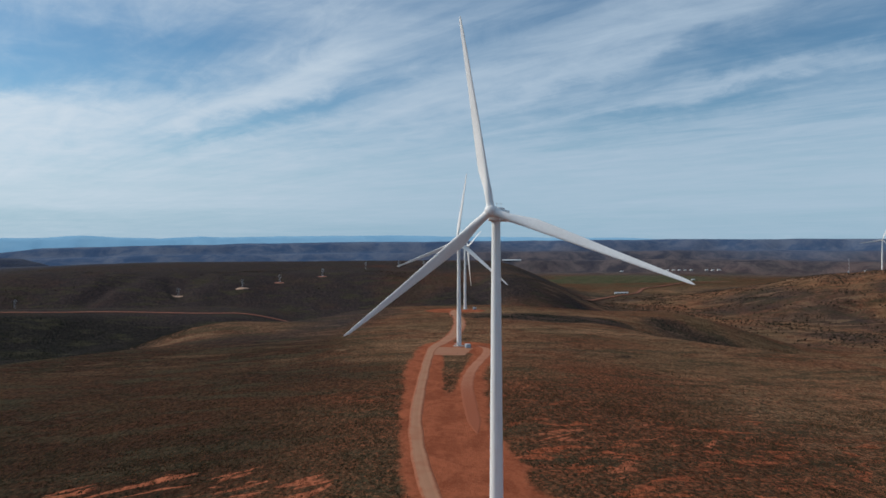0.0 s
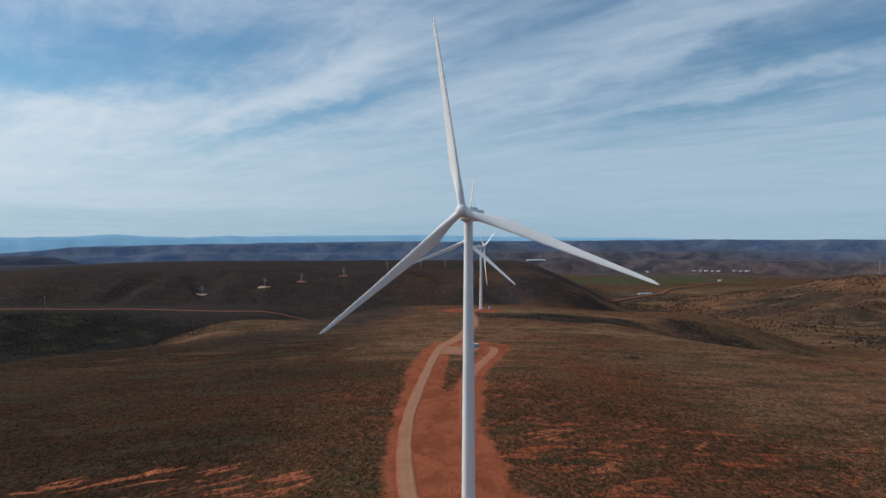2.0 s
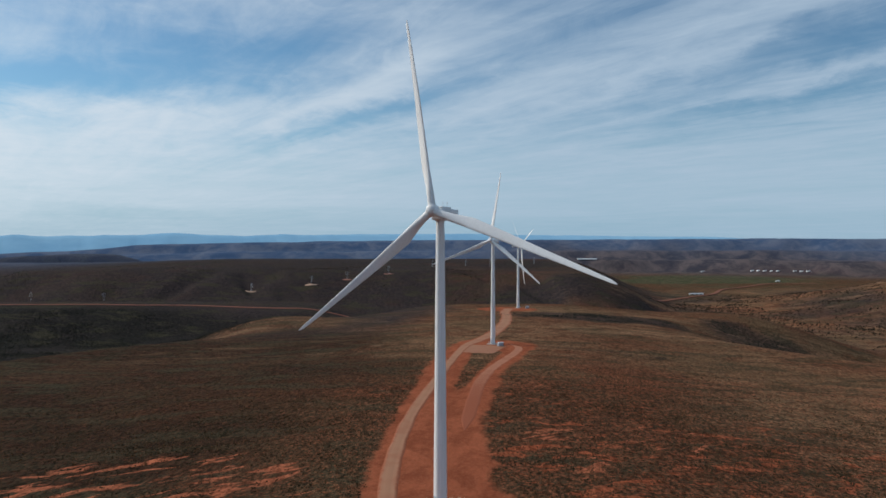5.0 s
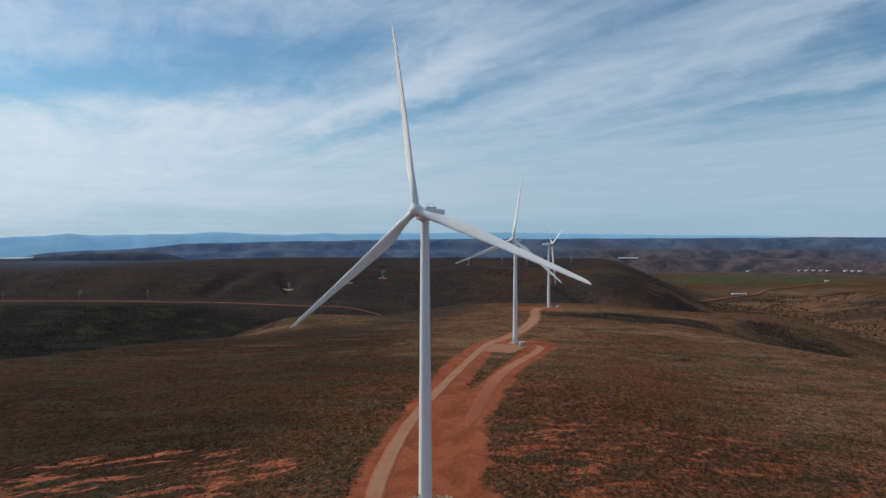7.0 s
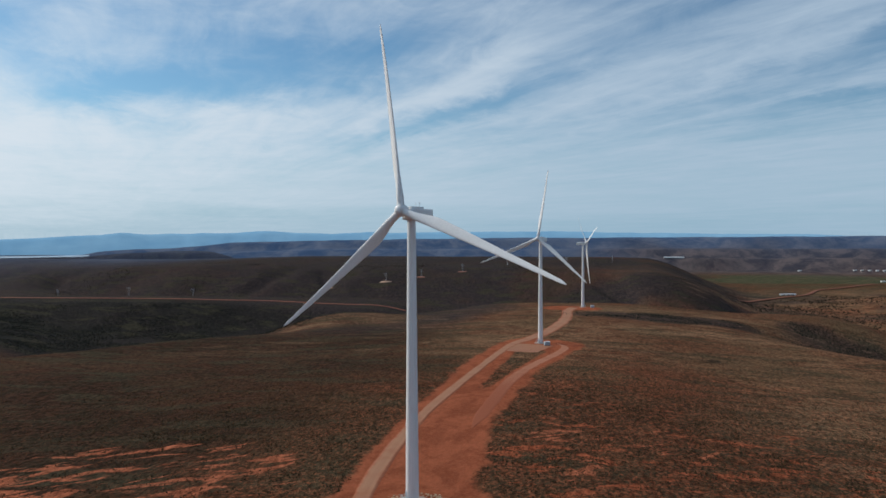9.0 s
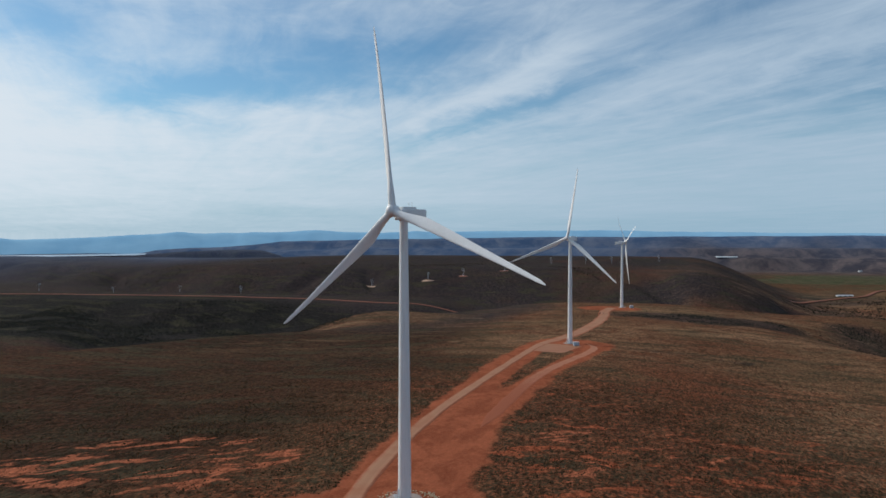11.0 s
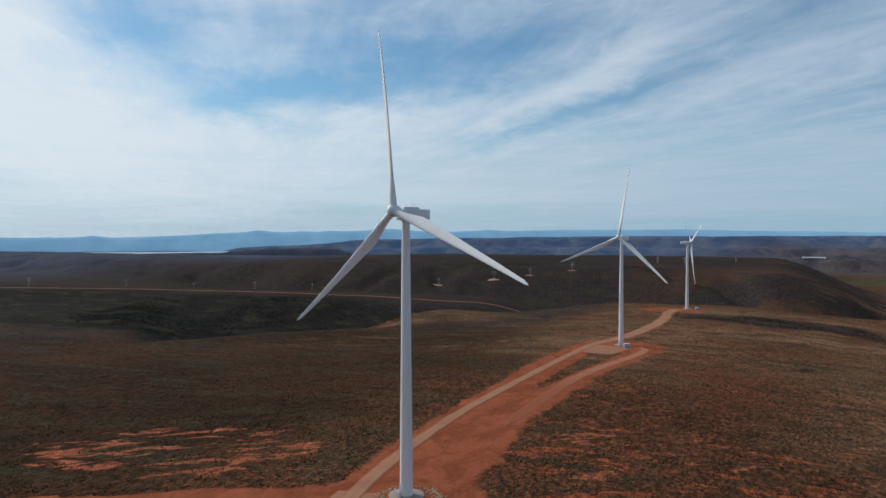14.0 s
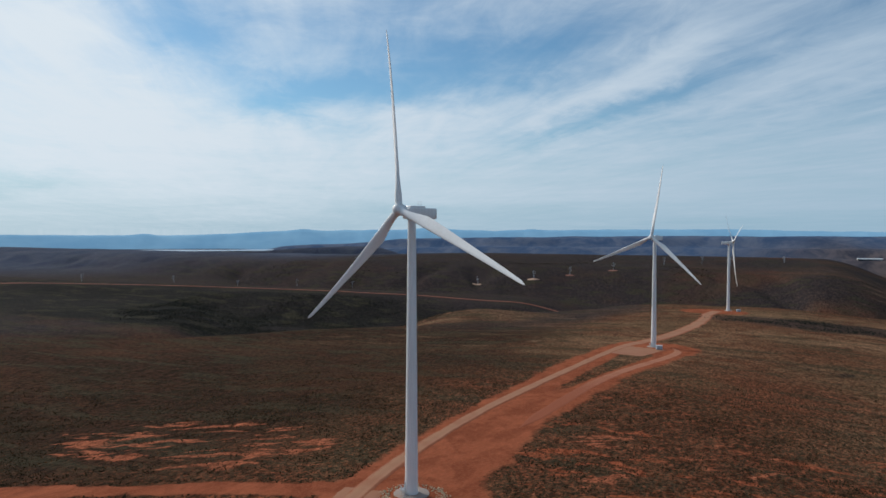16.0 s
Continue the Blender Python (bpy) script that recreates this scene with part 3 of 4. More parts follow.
# ---- remote hills and lake ----
def build_range(name, radius, az0, az1, profile, mat, label):
    """A long fold of hills whose crest follows the profile (degrees of elevation by azimuth)."""
    az = np.arange(az0, az1, 0.12)
    crest = 94 + radius * np.tan(np.radians(profile(az) + 0.05 * lumps(az, 0 * az, 2.2, 5, 0.6)))
    rows = []
    for depth, share in ((-360, 0.0), (-250, 0.42), (-150, 0.68), (-70, 0.9), (0, 1.0), (60, 0.9), (130, 0.4)):
        r = radius + depth + 25 * lumps(az * 9, 0 * az + depth, 9, 3)
        x, y = 65 + r * np.sin(np.radians(az)), r * np.cos(np.radians(az))
        rows.append(np.stack([x, y, -100 + (crest + 100) * (share + 0.05 * share * (1 - share) * lumps(az * 20, 0 * az + depth, 8, 3))], -1))
    ob = sheet(name, np.concatenate(rows), grid_faces(7, len(az))[:, ::-1], mat)
    return tagged(ob, label, "hills", kind="structure")


def bell(v, c, w):
    return np.exp(-((v - c) / w) ** 2)


def mountain(az):
    base = np.interp(az, (-66, -54, -51, -48, -46.5, -42, -38, -34, -30, -27, -24, -21.5, -18, -13, -8, -3, 3, 9, 17, 24),
                     (-0.44, -0.45, -0.50, -0.48, -0.50, -0.38, -0.14, -0.12, -0.08, -0.01, 0.03, -0.06, -0.05, 0.02, 0.08, 0.07, 0.0, -0.12, -0.18, -0.5))
    return base + 0.09 * bell(az, -48, 0.8) + 0.16 * bell(az, -36, 1.1) + 0.13 * bell(az, -25.6, 1.5) + 0.07 * bell(az, -30.2, 0.9) + 0.06 * bell(az, -17.2, 0.9) + 0.05 * bell(az, -32.6, 0.8) - 0.07 * bell(az, -20.3, 0.7)


build_range("backdrop", 4700, -66, 24, mountain, HILLS, "mountain range along the horizon, its blue haze painted in and glowing")


def build_lake():
    az = np.radians(np.linspace(-56, -38.2, 60))
    rows = []
    for r in (3900, 4000, 4100, 4210):
        rr = r + 40 * np.sin(az * 37) * (r > 3950)
        rows.append(np.stack([65 + rr * np.sin(az), rr * np.cos(az), 0 * az - 24.5], -1))
    tagged(sheet("water", np.concatenate(rows), grid_faces(4, 60)[:, ::-1], WATER), "pale strip of lake water below the mountains", "lake", kind="structure")


build_lake()


# ---- wind turbines ----
def box(bm, size, at=(0, 0, 0), bevel=0.0):
    res = bmesh.ops.create_cube(bm, size=1.0)
    vs = res["verts"]
    for v in vs:
        v.co = Vector((v.co.x * size[0] + at[0], v.co.y * size[1] + at[1], v.co.z * size[2] + at[2]))
    if bevel:
        edges = list({e for v in vs for e in v.link_edges})
        bmesh.ops.bevel(bm, geom=edges, offset=bevel, segments=3, profile=0.5, affect="EDGES")
    return bm


def rod(bm, a, b, ra, rb=None, sides=8):
    a, b = Vector(a), Vector(b)
    rb = ra if rb is None else rb
    m = Matrix.Translation((a + b) / 2) @ (b - a).to_track_quat("Z", "Y").to_matrix().to_4x4()
    bmesh.ops.create_cone(bm, cap_ends=True, segments=sides, radius1=ra, radius2=rb, depth=(b - a).length, matrix=m)
    return bm


def lathe(bm, profile, sides=40, centre=(0, 0, 0)):
    """Turns (radius, height) pairs about z."""
    rings = []
    for r, h in profile:
        rings.append([bm.verts.new((centre[0] + r * math.cos(2 * math.pi * k / sides), centre[1] + r * math.sin(2 * math.pi * k / sides), centre[2] + h)) for k in range(sides)])
    for a, b in zip(rings, rings[1:]):
        for k in range(sides):
            bm.faces.new((a[k], a[(k + 1) % sides], b[(k + 1) % sides], b[k]))
    bm.faces.new(rings[-1])
    bm.faces.new(rings[0][::-1])
    return bm


def shade(ob, angle=40):
    me = ob.data
    me.polygons.foreach_set("use_smooth", np.ones(len(me.polygons), bool))
    me.set_sharp_from_angle(angle=radians(angle))
    return ob


def blade_bm(length=59.3, root=1.6):
    """A blade along +z from the hub's middle; the chord lies along x."""
    bm = bmesh.new()
    rings, sides = [], 40
    for i in range(64):
        t = i / 63
        z = root + (length - root) * t
        chord = np.interp(t, (0, 0.05, 0.20, 0.35, 0.6, 0.85, 0.97, 1.0), (2.3, 2.35, 3.7, 3.2, 2.2, 1.4, 0.95, 0.25))
        thick = np.interp(t, (0, 0.05, 0.20, 0.4, 1.0), (2.3, 2.25, 1.45, 0.85, 0.24))
        foil = smooth(t, 0.03, 0.2)
        twist = radians(14 * (1 - t) ** 2 + 17)
        bend = -2.2 * t ** 2.5
        ring = []
        for k in range(sides):
            a = 2 * math.pi * k / sides
            cx, cy = 0.5 * math.cos(a), 0.5 * math.sin(a) * (1 - foil * 0.45 * (1 - math.cos(a)) * 0.9)
            px = cx * chord - foil * 0.22 * chord
            py = cy * thick
            ring.append(bm.verts.new((px * math.cos(twist) + py * math.sin(twist), -px * math.sin(twist) + py * math.cos(twist) + bend, z)))
        rings.append(ring)
    for a, b in zip(rings, rings[1:]):
        for k in range(sides):
            bm.faces.new((a[k], b[k], b[(k + 1) % sides], a[(k + 1) % sides]))
    bm.faces.new(rings[-1])
    bm.faces.new(rings[0][::-1])
    bmesh.ops.recalc_face_normals(bm, faces=bm.faces)
    return bm


def build_turbine(at, facing, phase, label):
    base = land(*at).item()
    root = new("wind_turbine")
    root.empty_display_size = 5
    root.matrix_world = pose(at[0], at[1], base, 0, 0, facing)
    tagged(root, label, "wind turbine", "turbines along the ridge")
    bm = bmesh.new()
    prof = []
    for h0, h1 in ((-0.5, 22), (22, 46), (46, 68), (68, 88.0)):
        for h in (h0 + 0.02, h0 + 0.06, h0 + 0.10, h0 + 0.3, *np.linspace(h0 + 2, h1 - 2, 7), h1 - 0.3, h1 - 0.02):
            prof.append((np.interp(h, (0, 12, 88), (2.1, 2.0, 1.28)) + (0.02 if h == h0 + 0.06 else 0.0), h))
    tower = shade(part("tower", lathe(bm, prof, 48), PAINT, root, "tapered off-white steel tower in bolted sections"), 50)
    # door and landing on the lower tower
    a = radians(-118)
    out = Vector((math.cos(a), math.sin(a), 0))
    turn = Matrix.Translation(out * 2.02) @ Matrix.Rotation(a + math.pi / 2, 4, "Z")
    bm = bmesh.new()
    box(bm, (0.95, 0.16, 2.2), (0, -0.05, 2.9), 0.05)
    bm.transform(turn)
    part("door", bm, KIOSK, tower, "blue-grey steel tower door")
    bm = bmesh.new()
    box(bm, (2.2, 1.5, 0.1), (0, -0.85, 1.72))
    for sx in (-1.05, 1.05):
        for sy in (-0.15, -1.55):
            rod(bm, (sx, sy, 0), (sx, sy, 2.8), 0.05)
        rod(bm, (sx, -0.15, 2.8), (sx, -1.55, 2.8), 0.04)
        rod(bm, (sx, -0.15, 2.3), (sx, -1.55, 2.3), 0.03)
    rod(bm, (-1.05, -1.55, 2.8), (1.05, -1.55, 2.8), 0.04)
    bm.transform(turn)
    part("landing", bm, STEEL, tower, "galvanised landing with railing")
    bm = bmesh.new()
    for k in range(9):
        box(bm, (0.28, 0.9, 0.05), (1.2 + 0.24 * k, -0.85, 1.66 - 0.19 * k))
    rod(bm, (1.1, -1.32, 2.7), (3.3, -1.32, 0.95), 0.035)
    rod(bm, (1.1, -0.38, 2.7), (3.3, -0.38, 0.95), 0.035)
    bm.transform(turn)
    part("stair", bm, STEEL, tower, "galvanised stair to the tower door")
    # machine house
    bm = bmesh.new()
    box(bm, (3.7, 11.6, 3.5), (0, 3.3, 89.8), 0.4)
    nacelle = shade(part("nacelle", bm, PAINT, root, "boxy off-white machine house"), 35)
    bm = bmesh.new()
    box(bm, (3.1, 6.2, 0.9), (0, 1.4, 91.75), 0.3)
    shade(part("roof_hatch", bm, PAINT, nacelle, "raised cover on the machine house roof"), 35)
    bm = bmesh.new()
    box(bm, (2.6, 0.14, 1.5), (0, 9.06, 89.9), 0.04)
    part("vent", bm, DARK, nacelle, "dark rear vent")
    bm = bmesh.new()
    lathe(bm, [(1.5, 87.7), (1.62, 87.9), (1.62, 88.4), (1.4, 88.6)], 40)
    shade(part("yaw_ring", bm, PAINT, nacelle))
    for sx in (-0.7, 0.7):
        bm = bmesh.new()
        rod(bm, (sx, 3.2, 92.0), (sx, 3.2, 93.6), 0.05)
        rod(bm, (sx - 0.3, 3.2, 93.5), (sx + 0.3, 3.2, 93.5), 0.04)
        part("wind_vane", bm, STEEL, nacelle)
    # rotor
    hub_at = Matrix.Translation((0, -5.2, 90.9)) @ Matrix.Rotation(radians(-5), 4, "X")
    bm = bmesh.new()
    lathe(bm, [(0.06, 2.05), (0.8, 1.95), (1.35, 1.6), (1.72, 0.95), (1.84, 0.1), (1.84, -1.1), (1.65, -1.8), (1.4, -2.0)][::-1], 40)
    bm.transform(hub_at @ Matrix.Rotation(radians(90), 4, "X"))
    hub = shade(part("hub", bm, PAINT, root, "rounded off-white spinner"), 40)
    bm = bmesh.new()
    rod(bm, (0, 1.6, 0), (0, 3.4, -0.2), 1.15, 1.15, 32)
    bm.transform(hub_at)
    shade(part("shaft_collar", bm, PAINT, hub))
    for k in range(3):
        turn_b = hub_at @ Matrix.Rotation(radians(phase + 120 * k), 4, "Y")
        bm = blade_bm()
        bm.transform(turn_b)
        blade = shade(part("blade", bm, BLADE, root, "long tapered off-white blade"), 75)
        blade.cycles.shadow_terminator_geometry_offset = 1.0
        bm = bmesh.new()
        lathe(bm, [(1.24, 1.35), (1.30, 1.45), (1.30, 1.75), (1.22, 1.85)], 32)
        bm.transform(turn_b)
        shade(part("blade_collar", bm, PAINT, blade))
    return root


build_turbine(T1, -23, -10, "white three-bladed wind turbine standing on a stone-ringed pad")
build_turbine(T2, -23, 8, "white wind turbine on a levelled red earth pad")
build_turbine(T3, 104, 172, "white wind turbine turned side-on at the ridge's end")
build_turbine(T4, -28, 20, "distant white wind turbine on a broad brown hill")


def build_foundation(at, radius, label):
    bm = bmesh.new()
    lathe(bm, [(radius, -0.6), (radius, 0.10), (radius - 0.25, 0.18), (2.3, 0.26)], 56, (at[0], at[1], land(*at).item()))
    ob = part("foundation", bm, CONCRETE)
    return tagged(shade(ob, 30), label, "concrete pad")


build_foundation(T1, 5.8, "round dusty concrete foundation under the tower")
build_foundation(T2, 5.5, "round concrete foundation on red earth")
build_foundation(T3, 5.5, "round concrete foundation at the ridge's end")


def stone_mesh(seed):
    rng = random.Random(seed)
    bm = bmesh.new()
    bmesh.ops.create_icosphere(bm, subdivisions=1, radius=0.5)
    for v in bm.verts:
        v.co *= rng.uniform(0.75, 1.2)
        v.co.z *= 0.65
    me = bpy.data.meshes.new("stone")
    bm.to_mesh(me)
    bm.free()
    me.materials.append(STONE)
    return me


def build_stone_ring():
    ring = new("stone_ring")
    ring.location = (*T1, land(*T1).item())
    tagged(ring, "ring of pale rubble stones round the tower's foot", "stone ring")
    kinds, rng = [stone_mesh(k) for k in range(5)], random.Random(4)
    for k in range(300):
        a, r = rng.uniform(0, 2 * math.pi), rng.gauss(9.2, 1.0)
        x, y = T1[0] + 1.5 + r * math.cos(a), T1[1] - 1 + r * math.sin(a)
        ob = new("stone", rng.choice(kinds))
        ob.parent = ring
        s = rng.uniform(0.35, 0.85)
        ob.matrix_local = Matrix.LocRotScale(Vector((x, y, land(x, y).item() + 0.1)) - ring.location, Euler((rng.uniform(-.4, .4), rng.uniform(-.4, .4), rng.uniform(0, 6))), (s, s * 0.8, s))


build_stone_ring()


def build_pad(at, size, turn, label):
    """A levelled hardstanding: a thin gravel slab with crumbled edges."""
    m = Matrix.Rotation(radians(turn), 2)
    u, v = np.meshgrid(np.linspace(-0.5, 0.5, 15), np.linspace(-0.5, 0.5, 11), indexing="ij")
    edge = np.maximum(np.abs(u), np.abs(v)) > 0.49
    px = u * size[0] + 0.5 * lumps(u * 60, v * 60, 9, 2)
    py = v * size[1] + 0.5 * lumps(u * 60 + 40, v * 60, 9, 2)
    x, y = at[0] + m[0][0] * px + m[0][1] * py, at[1] + m[1][0] * px + m[1][1] * py
    z = land(x, y) + np.where(edge, -0.15, 0.16)
    ob = sheet("hardstanding", np.stack([x, y, z], -1).reshape(-1, 3), grid_faces(15, 11), PAD)
    return tagged(ob, label, "gravel pad", kind="structure")


PAD = track_material("pad_gravel", (0.30, 0.143, 0.086), (0.265, 0.098, 0.054))
build_pad((34, 570), (34, 52), -14, "pale levelled crane pad beside the tower")
build_pad((13, 196), (15, 12), 10, "grey gravel hardstanding beside the track")


def build_kiosk(at, turn, label):
    root = new("transformer_kiosk")
    root.matrix_world = pose(at[0], at[1], land(*at).item() + 0.3, 0, 0, turn)
    tagged(root, label, "kiosk")
    part("plinth", box(bmesh.new(), (5.2, 3.6, 0.6), (0, 0, 0.1), 0.05), CONCRETE, root)
    body = part("body", box(bmesh.new(), (4.4, 2.8, 2.5), (0, 0, 1.65), 0.08), KIOSK, root, "blue-grey painted steel cabin")
    bm = bmesh.new()
    box(bm, (4.8, 3.2, 0.22), (0, 0, 3.0), 0.06)
    part("roof", bm, ROOF, root, "pale sheet roof")
    for sx in (-1.1, 1.1):
        d = part("door", box(bmesh.new(), (1.7, 0.08, 2.1), (sx, -1.43, 1.6), 0.02), KIOSK, body)
        part("handle", rod(bmesh.new(), (sx + 0.6, -1.52, 1.4), (sx + 0.6, -1.52, 1.8), 0.04), STEEL, d)
    part("grille", box(bmesh.new(), (0.08, 1.6, 1.0), (2.23, 0, 1.9), 0.02), DARK, body)
    return root


build_kiosk((50.2, 587.5), 20, "small blue-grey transformer kiosk beside the tower")
build_kiosk((93, 992), 15, "small transformer kiosk near the ridge's end")


# ---- power line ----
def build_pylon(at, height, label):
    base = land(*at).item()
    root = new("power_pylon")
    root.matrix_world = pose(at[0], at[1], base, 0, 0, 35)
    tagged(root, label, "pylon", "pylons of the power line")
    w = height * 0.065
    for sx in (-1, 1):
        for sy in (-1, 1):
            part("leg", rod(bmesh.new(), (sx * w, sy * w, -0.5), (sx * 0.35, sy * 0.35, height), 0.11, 0.08, 6), STEEL, root)
    bm = bmesh.new()
    n = 6
    for k in range(n):
        h0, h1 = height * k / n, height * (k + 1) / n
        r0, r1 = w + (0.35 - w) * k / n, w + (0.35 - w) * (k + 1) / n
        for a, b in (((-1, -1), (1, -1)), ((1, -1), (1, 1)), ((1, 1), (-1, 1)), ((-1, 1), (-1, -1))):
            rod(bm, (a[0] * r0, a[1] * r0, h0), (b[0] * r1, b[1] * r1, h1), 0.03, sides=4)
            rod(bm, (b[0] * r0, b[1] * r0, h0), (a[0] * r1, a[1] * r1, h1), 0.03, sides=4)
    part("bracing", bm, STEEL, root)
    for h, span in ((0.98, 3.6), (0.80, 4.6), (0.62, 3.6)):
        bm = bmesh.new()
        rod(bm, (-span, 0, height * h), (span, 0, height * h), 0.16, sides=6)
        rod(bm, (-span, 0, height * h), (0, 0, height * h + 1.2), 0.1, sides=5)
        rod(bm, (span, 0, height * h), (0, 0, height * h + 1.2), 0.1, sides=5)
        arm = part("crossarm", bm, STEEL, root)
        for sx in (-span, span):
            part("insulator", rod(bmesh.new(), (sx, 0, height * h - 1.6), (sx, 0, height * h), 0.09, sides=6), WALL_WHITE, arm)
    return root


def build_earth_pad(at, radius, mat, label):
    u = np.linspace(0, 2 * np.pi, 29)[:-1]
    rows = []
    for k, f in enumerate((0.05, 0.5, 0.9, 1.0)):
        r = radius * f * (1 + 0.25 * lumps(np.cos(u) * 3 + at[0], np.sin(u) * 3 + at[1], 1.5, 2))
        x, y = at[0] + 1.5 * r * np.cos(u), at[1] + 0.5 * r * np.sin(u)
        rows.append(np.stack([x, y, land(x, y) + (0.5, 0.5, 0.45, -0.8)[k]], -1))
    tagged(sheet("earth_pad", np.concatenate(rows), grid_faces(4, 28, True), mat), label, "cleared earth", kind="structure")


PYLONS = [(-525, 1598, 1), (-383, 1605, 1), (-307, 1652, 2), (-212, 1693, 2), (-120, 1880, 0), (-31, 1922, 0), (37, 1913, 0), (161, 1988, 0),
          (-855, 1542, 0), (-1033, 1544, 0), (-1200, 1500, 0), (-1320, 1386, 0), (-1422, 1188, 0)]
EARTHS = {1: plain("cream_earth", (0.40, 0.25, 0.17), 0.95), 2: plain("red_earth", (0.28, 0.11, 0.07), 0.95)}
for px, py, kind in PYLONS:
    build_pylon((px, py), 18, "slender grey lattice power pylon on the dark hillside")
    if kind:
        build_earth_pad((px, py - 4), 10 if kind == 1 else 8, EARTHS[kind], "cleared earth pad at a pylon's foot")


# ---- farm buildings in the valley ----
def build_shed(at, size, turn, label):
    root = new("farm_shed")
    root.matrix_world = pose(at[0], at[1], land(*at).item(), 0, 0, turn)
    tagged(root, label, "shed", "farm sheds in the valley")
    l, w, h = size
    part("wall", box(bmesh.new(), (l, w, h), (0, 0, h / 2 - 0.3)), WALL_WHITE, root)
    bm = bmesh.new()
    vs = [bm.verts.new((sx * (l / 2 + 0.8), sy, z)) for sx in (-1, 1) for sy, z in ((-w / 2 - 0.8, h - 0.4), (0, h + w * 0.18), (w / 2 + 0.8, h - 0.4))]
    for f in ((0, 3, 4, 1), (1, 4, 5, 2), (0, 1, 2), (3, 5, 4), (0, 2, 5, 3)):
        bm.faces.new([vs[i] for i in f])
    bmesh.ops.recalc_face_normals(bm, faces=bm.faces)
    part("roof", bm, ROOF, root, "pale pitched sheet roof")
    for k in range(3 if l < 60 else 0):
        part("door", box(bmesh.new(), (l * 0.12, 0.3, h * 0.7), (l * (k - 1) * 0.3, -w / 2 - 0.1, h * 0.35 - 0.3)), DARK, root)
    return root


for (sx, sy), length in zip(((1252, 3336), (1276, 3325), (1300, 3310), (1325, 3298), (1352, 3292), (1425, 3286), (1450, 3275), (1475, 3262)), (15, 11, 13, 11, 13, 16, 14, 18)):
    build_shed((sx, sy), (length, 8, 4), 20, "small white farm shed with a pale roof")
build_shed((649, 2113), (44, 8, 3.2), 14, "low white packing shed beside the valley road")
build_shed((520, 3556), (95, 16, 3.5), 3, "long low pale greenhouse on the remote plain")
build_shed((1037, 3372), (16, 8, 4), 30, "small pale shed among the fields")
build_shed((1138, 2752), (14, 8, 4), 10, "small pale shed beside the valley road")


# ---- scrub ----
def clumps(name, x, y, size, mat, label, seed, squat=0.7):
    """Low-poly leafy domes with uneven outlines, one island each."""
    rng = np.random.default_rng(seed)
    n = len(x)
    a = np.arange(4) * np.pi / 2
    spin = rng.uniform(0, 6.28, (n, 1))
    jag = rng.uniform(0.6, 1.35, (n, 8))
    z0 = land(x, y)
    lower = np.stack([np.cos(a + spin) * jag[:, :4] * 0.5, np.sin(a + spin) * jag[:, :4] * 0.5, np.full((n, 4), -0.12)], -1)
    upper = np.stack([np.cos(a + spin + 0.7) * jag[:, 4:] * 0.33, np.sin(a + spin + 0.7) * jag[:, 4:] * 0.33, squat * rng.uniform(0.55, 1.0, (n, 4))], -1)
    v = np.concatenate([lower, upper], 1) * np.asarray(size)[:, None, None]
    v += np.stack([x, y, z0], -1)[:, None]
    k = np.arange(4)
    m = (k + 1) % 4
    f = np.concatenate([np.stack([k, m, 4 + k], -1), np.stack([m, 4 + m, 4 + k], -1), np.array([[4, 5, 6], [4, 6, 7]])])
    faces = (f[None] + 8 * np.arange(n)[:, None, None]).reshape(-1, 3)
    ob = sheet(name, v.reshape(-1, 3), faces, mat, False)
    return tagged(ob, label, "scrub", kind="stuff")


def scatter(count, x0, x1, y0, y1, seed, keep):
    rng = np.random.default_rng(seed)
    x, y = rng.uniform(x0, x1, count), rng.uniform(y0, y1, count)
    ok = rng.random(count) < keep(x, y)
    return x[ok], y[ok], rng


def near_cover(x, y):
    az = np.degrees(np.arctan2(x - 65, y))
    seen = (az > -60) & (az < 38)
    thin = np.interp(np.hypot(x - 65, y), (180, 300, 400, 480, 560), (1.0, 0.8, 0.35, 0.12, 0.0))
    clump = np.clip(0.55 + 0.9 * lumps(x, y, 26, 3), 0.05, 1)
    return seen * thin * clump * (1 - smooth(bare_earth(x, y) + 0.3 * lumps(x, y, 6, 2), 0.25, 0.6))


bx, by, rng = scatter(900000, -460, 420, 150, 700, 11, near_cover)
bare_ok = scoured(bx, by) * (rng.random(len(bx)) < 0.5) < 0.6
bx, by = bx[bare_ok], by[bare_ok]
clumps("scrub", bx, by, rng.gamma(3.0, 0.085, len(bx)) + 0.18, BUSH, "low olive and brown scrub bushes on red earth", 21, 0.55)


def thicket_cover(x, y):
    gully = smooth(np.hypot((x + 560) / 480, (y - 985) / 195), 1.2, 0.75) * smooth(x, -230, -340)
    right = smooth(np.hypot((x - 185) / 115, (y - 895) / 50) + 0.25 * lumps(x, y, 60, 3), 1.1, 0.6)
    rav = smooth(np.hypot((x - 395) / 85, (y - 910) / 95) + 0.3 * lumps(x, y, 70, 3), 1.1, 0.5)
    return np.maximum.reduce([gully, right, rav]) * np.clip(0.5 + 1.2 * lumps(x, y, 40, 3), 0, 1)


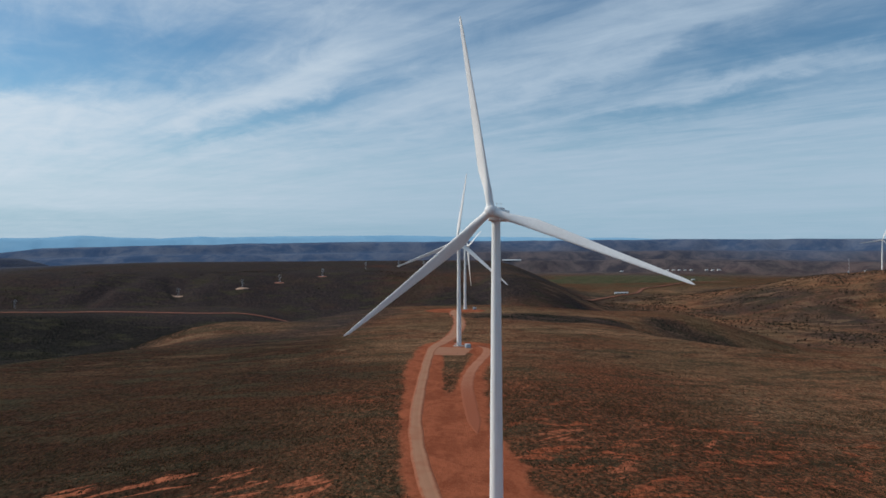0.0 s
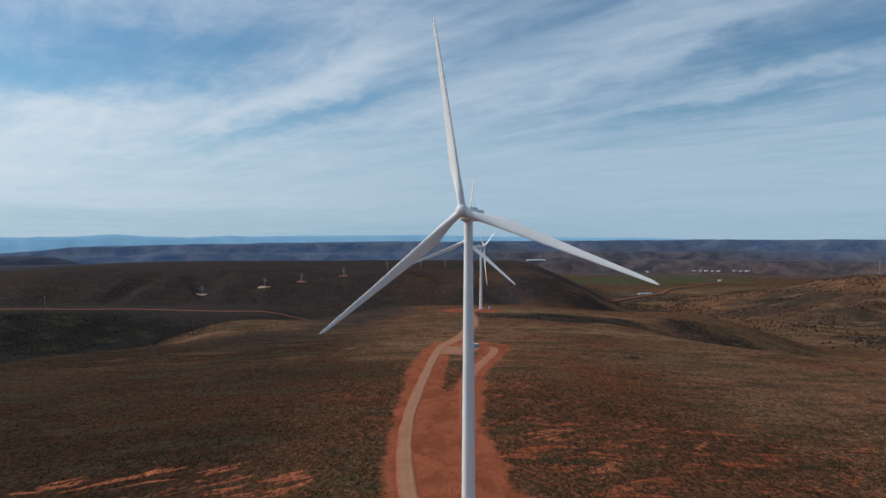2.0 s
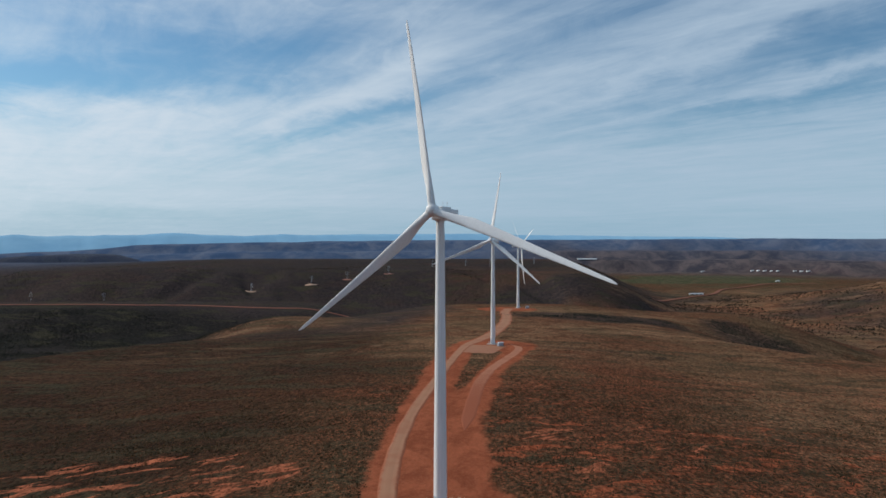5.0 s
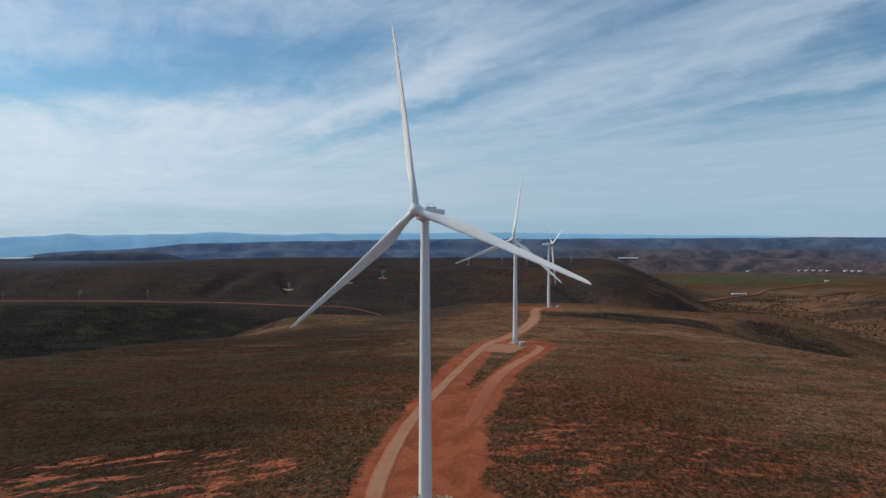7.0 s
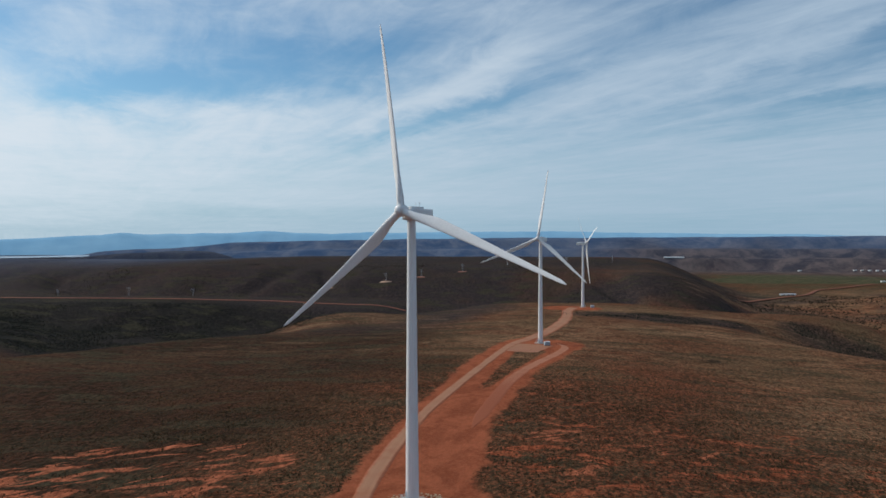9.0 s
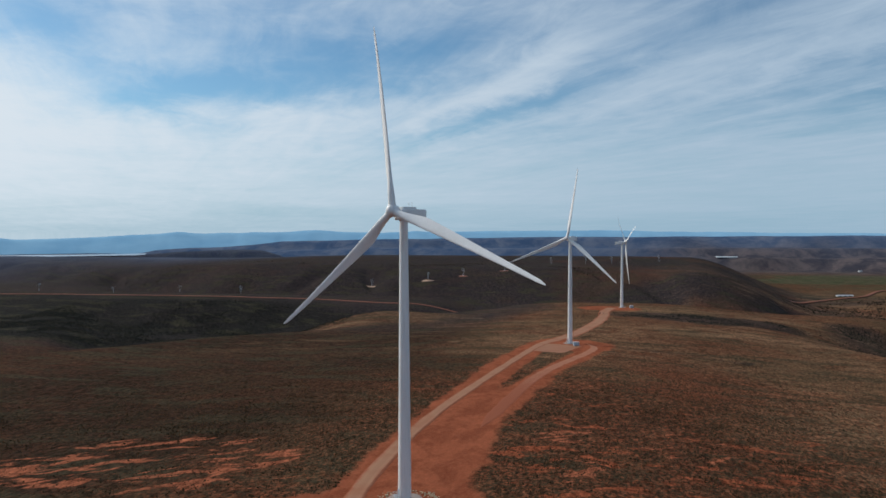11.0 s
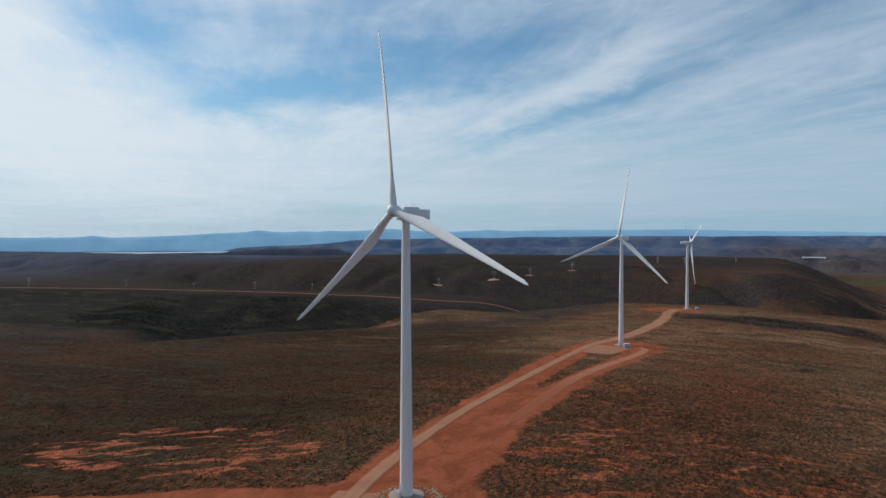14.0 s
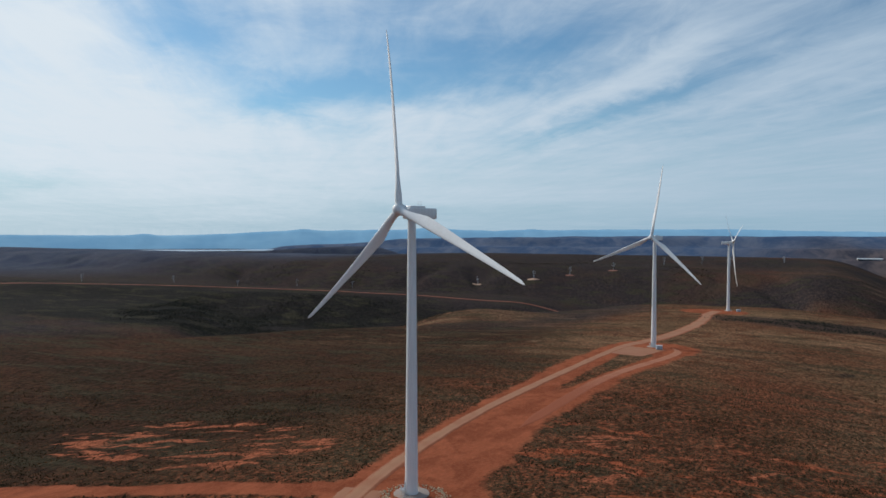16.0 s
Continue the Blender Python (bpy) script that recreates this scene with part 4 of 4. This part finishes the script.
bx, by, rng = scatter(230000, -950, 620, 760, 1230, 12, thicket_cover)
clumps("thicket", bx, by, rng.gamma(4.0, 0.18, len(bx)) + 0.5, THICKET, "dark evergreen thicket in the gullies", 22, 0.5)


def hill_cover(x, y):
    return smooth(np.hypot((x - 1150) / 800, (y - 1600) / 600), 1.1, 0.8) * np.clip(0.35 + 1.3 * lumps(x, y, 60, 4), 0, 1)


bx, by, rng = scatter(40000, 450, 1800, 1000, 2100, 13, hill_cover)
clumps("hill_scrub", bx, by, rng.gamma(3.0, 0.5, len(bx)) + 0.9, HILL_BUSH, "scattered dark bushes on the brown hill", 23, 0.6)


def face_cover(x, y):
    return smooth(y, 1420, 1500) * smooth(y, 1950, 1750) * np.clip(0.1 + 1.5 * lumps(x, y, 90, 5), 0, 1)


bx, by, rng = scatter(30000, -1300, 480, 1400, 1950, 14, face_cover)
clumps("slope_scrub", bx, by, rng.gamma(3.0, 0.35, len(bx)) + 0.6, HILL_BUSH, "dark bushes over the hill slopes", 24, 0.55)


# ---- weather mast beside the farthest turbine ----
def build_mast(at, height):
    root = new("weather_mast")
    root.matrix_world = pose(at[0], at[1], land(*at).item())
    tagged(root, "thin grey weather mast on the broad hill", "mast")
    for k in range(3):
        a = 2 * math.pi * k / 3
        part("leg", rod(bmesh.new(), (0.9 * math.cos(a), 0.9 * math.sin(a), -0.5), (0.35 * math.cos(a), 0.35 * math.sin(a), height), 0.12, sides=6), STEEL, root)
    bm = bmesh.new()
    for k in range(int(height / 3)):
        for j in range(3):
            a, b = 2 * math.pi * (j + k) / 3, 2 * math.pi * (j + k + 1) / 3
            rod(bm, (0.7 * math.cos(a), 0.7 * math.sin(a), 3 * k), (0.7 * math.cos(b), 0.7 * math.sin(b), 3 * k + 3), 0.05, sides=4)
    part("bracing", bm, STEEL, root)
    for h in (0.7, 0.98):
        part("boom", rod(bmesh.new(), (-3, 0, height * h), (3, 0, height * h), 0.08, sides=6), STEEL, root)


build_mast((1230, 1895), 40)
build_kiosk((1222, 1885), 10, "small white cabin beside the weather mast")
build_kiosk((1300, 1930), 30, "small pale cabin on the broad hill")
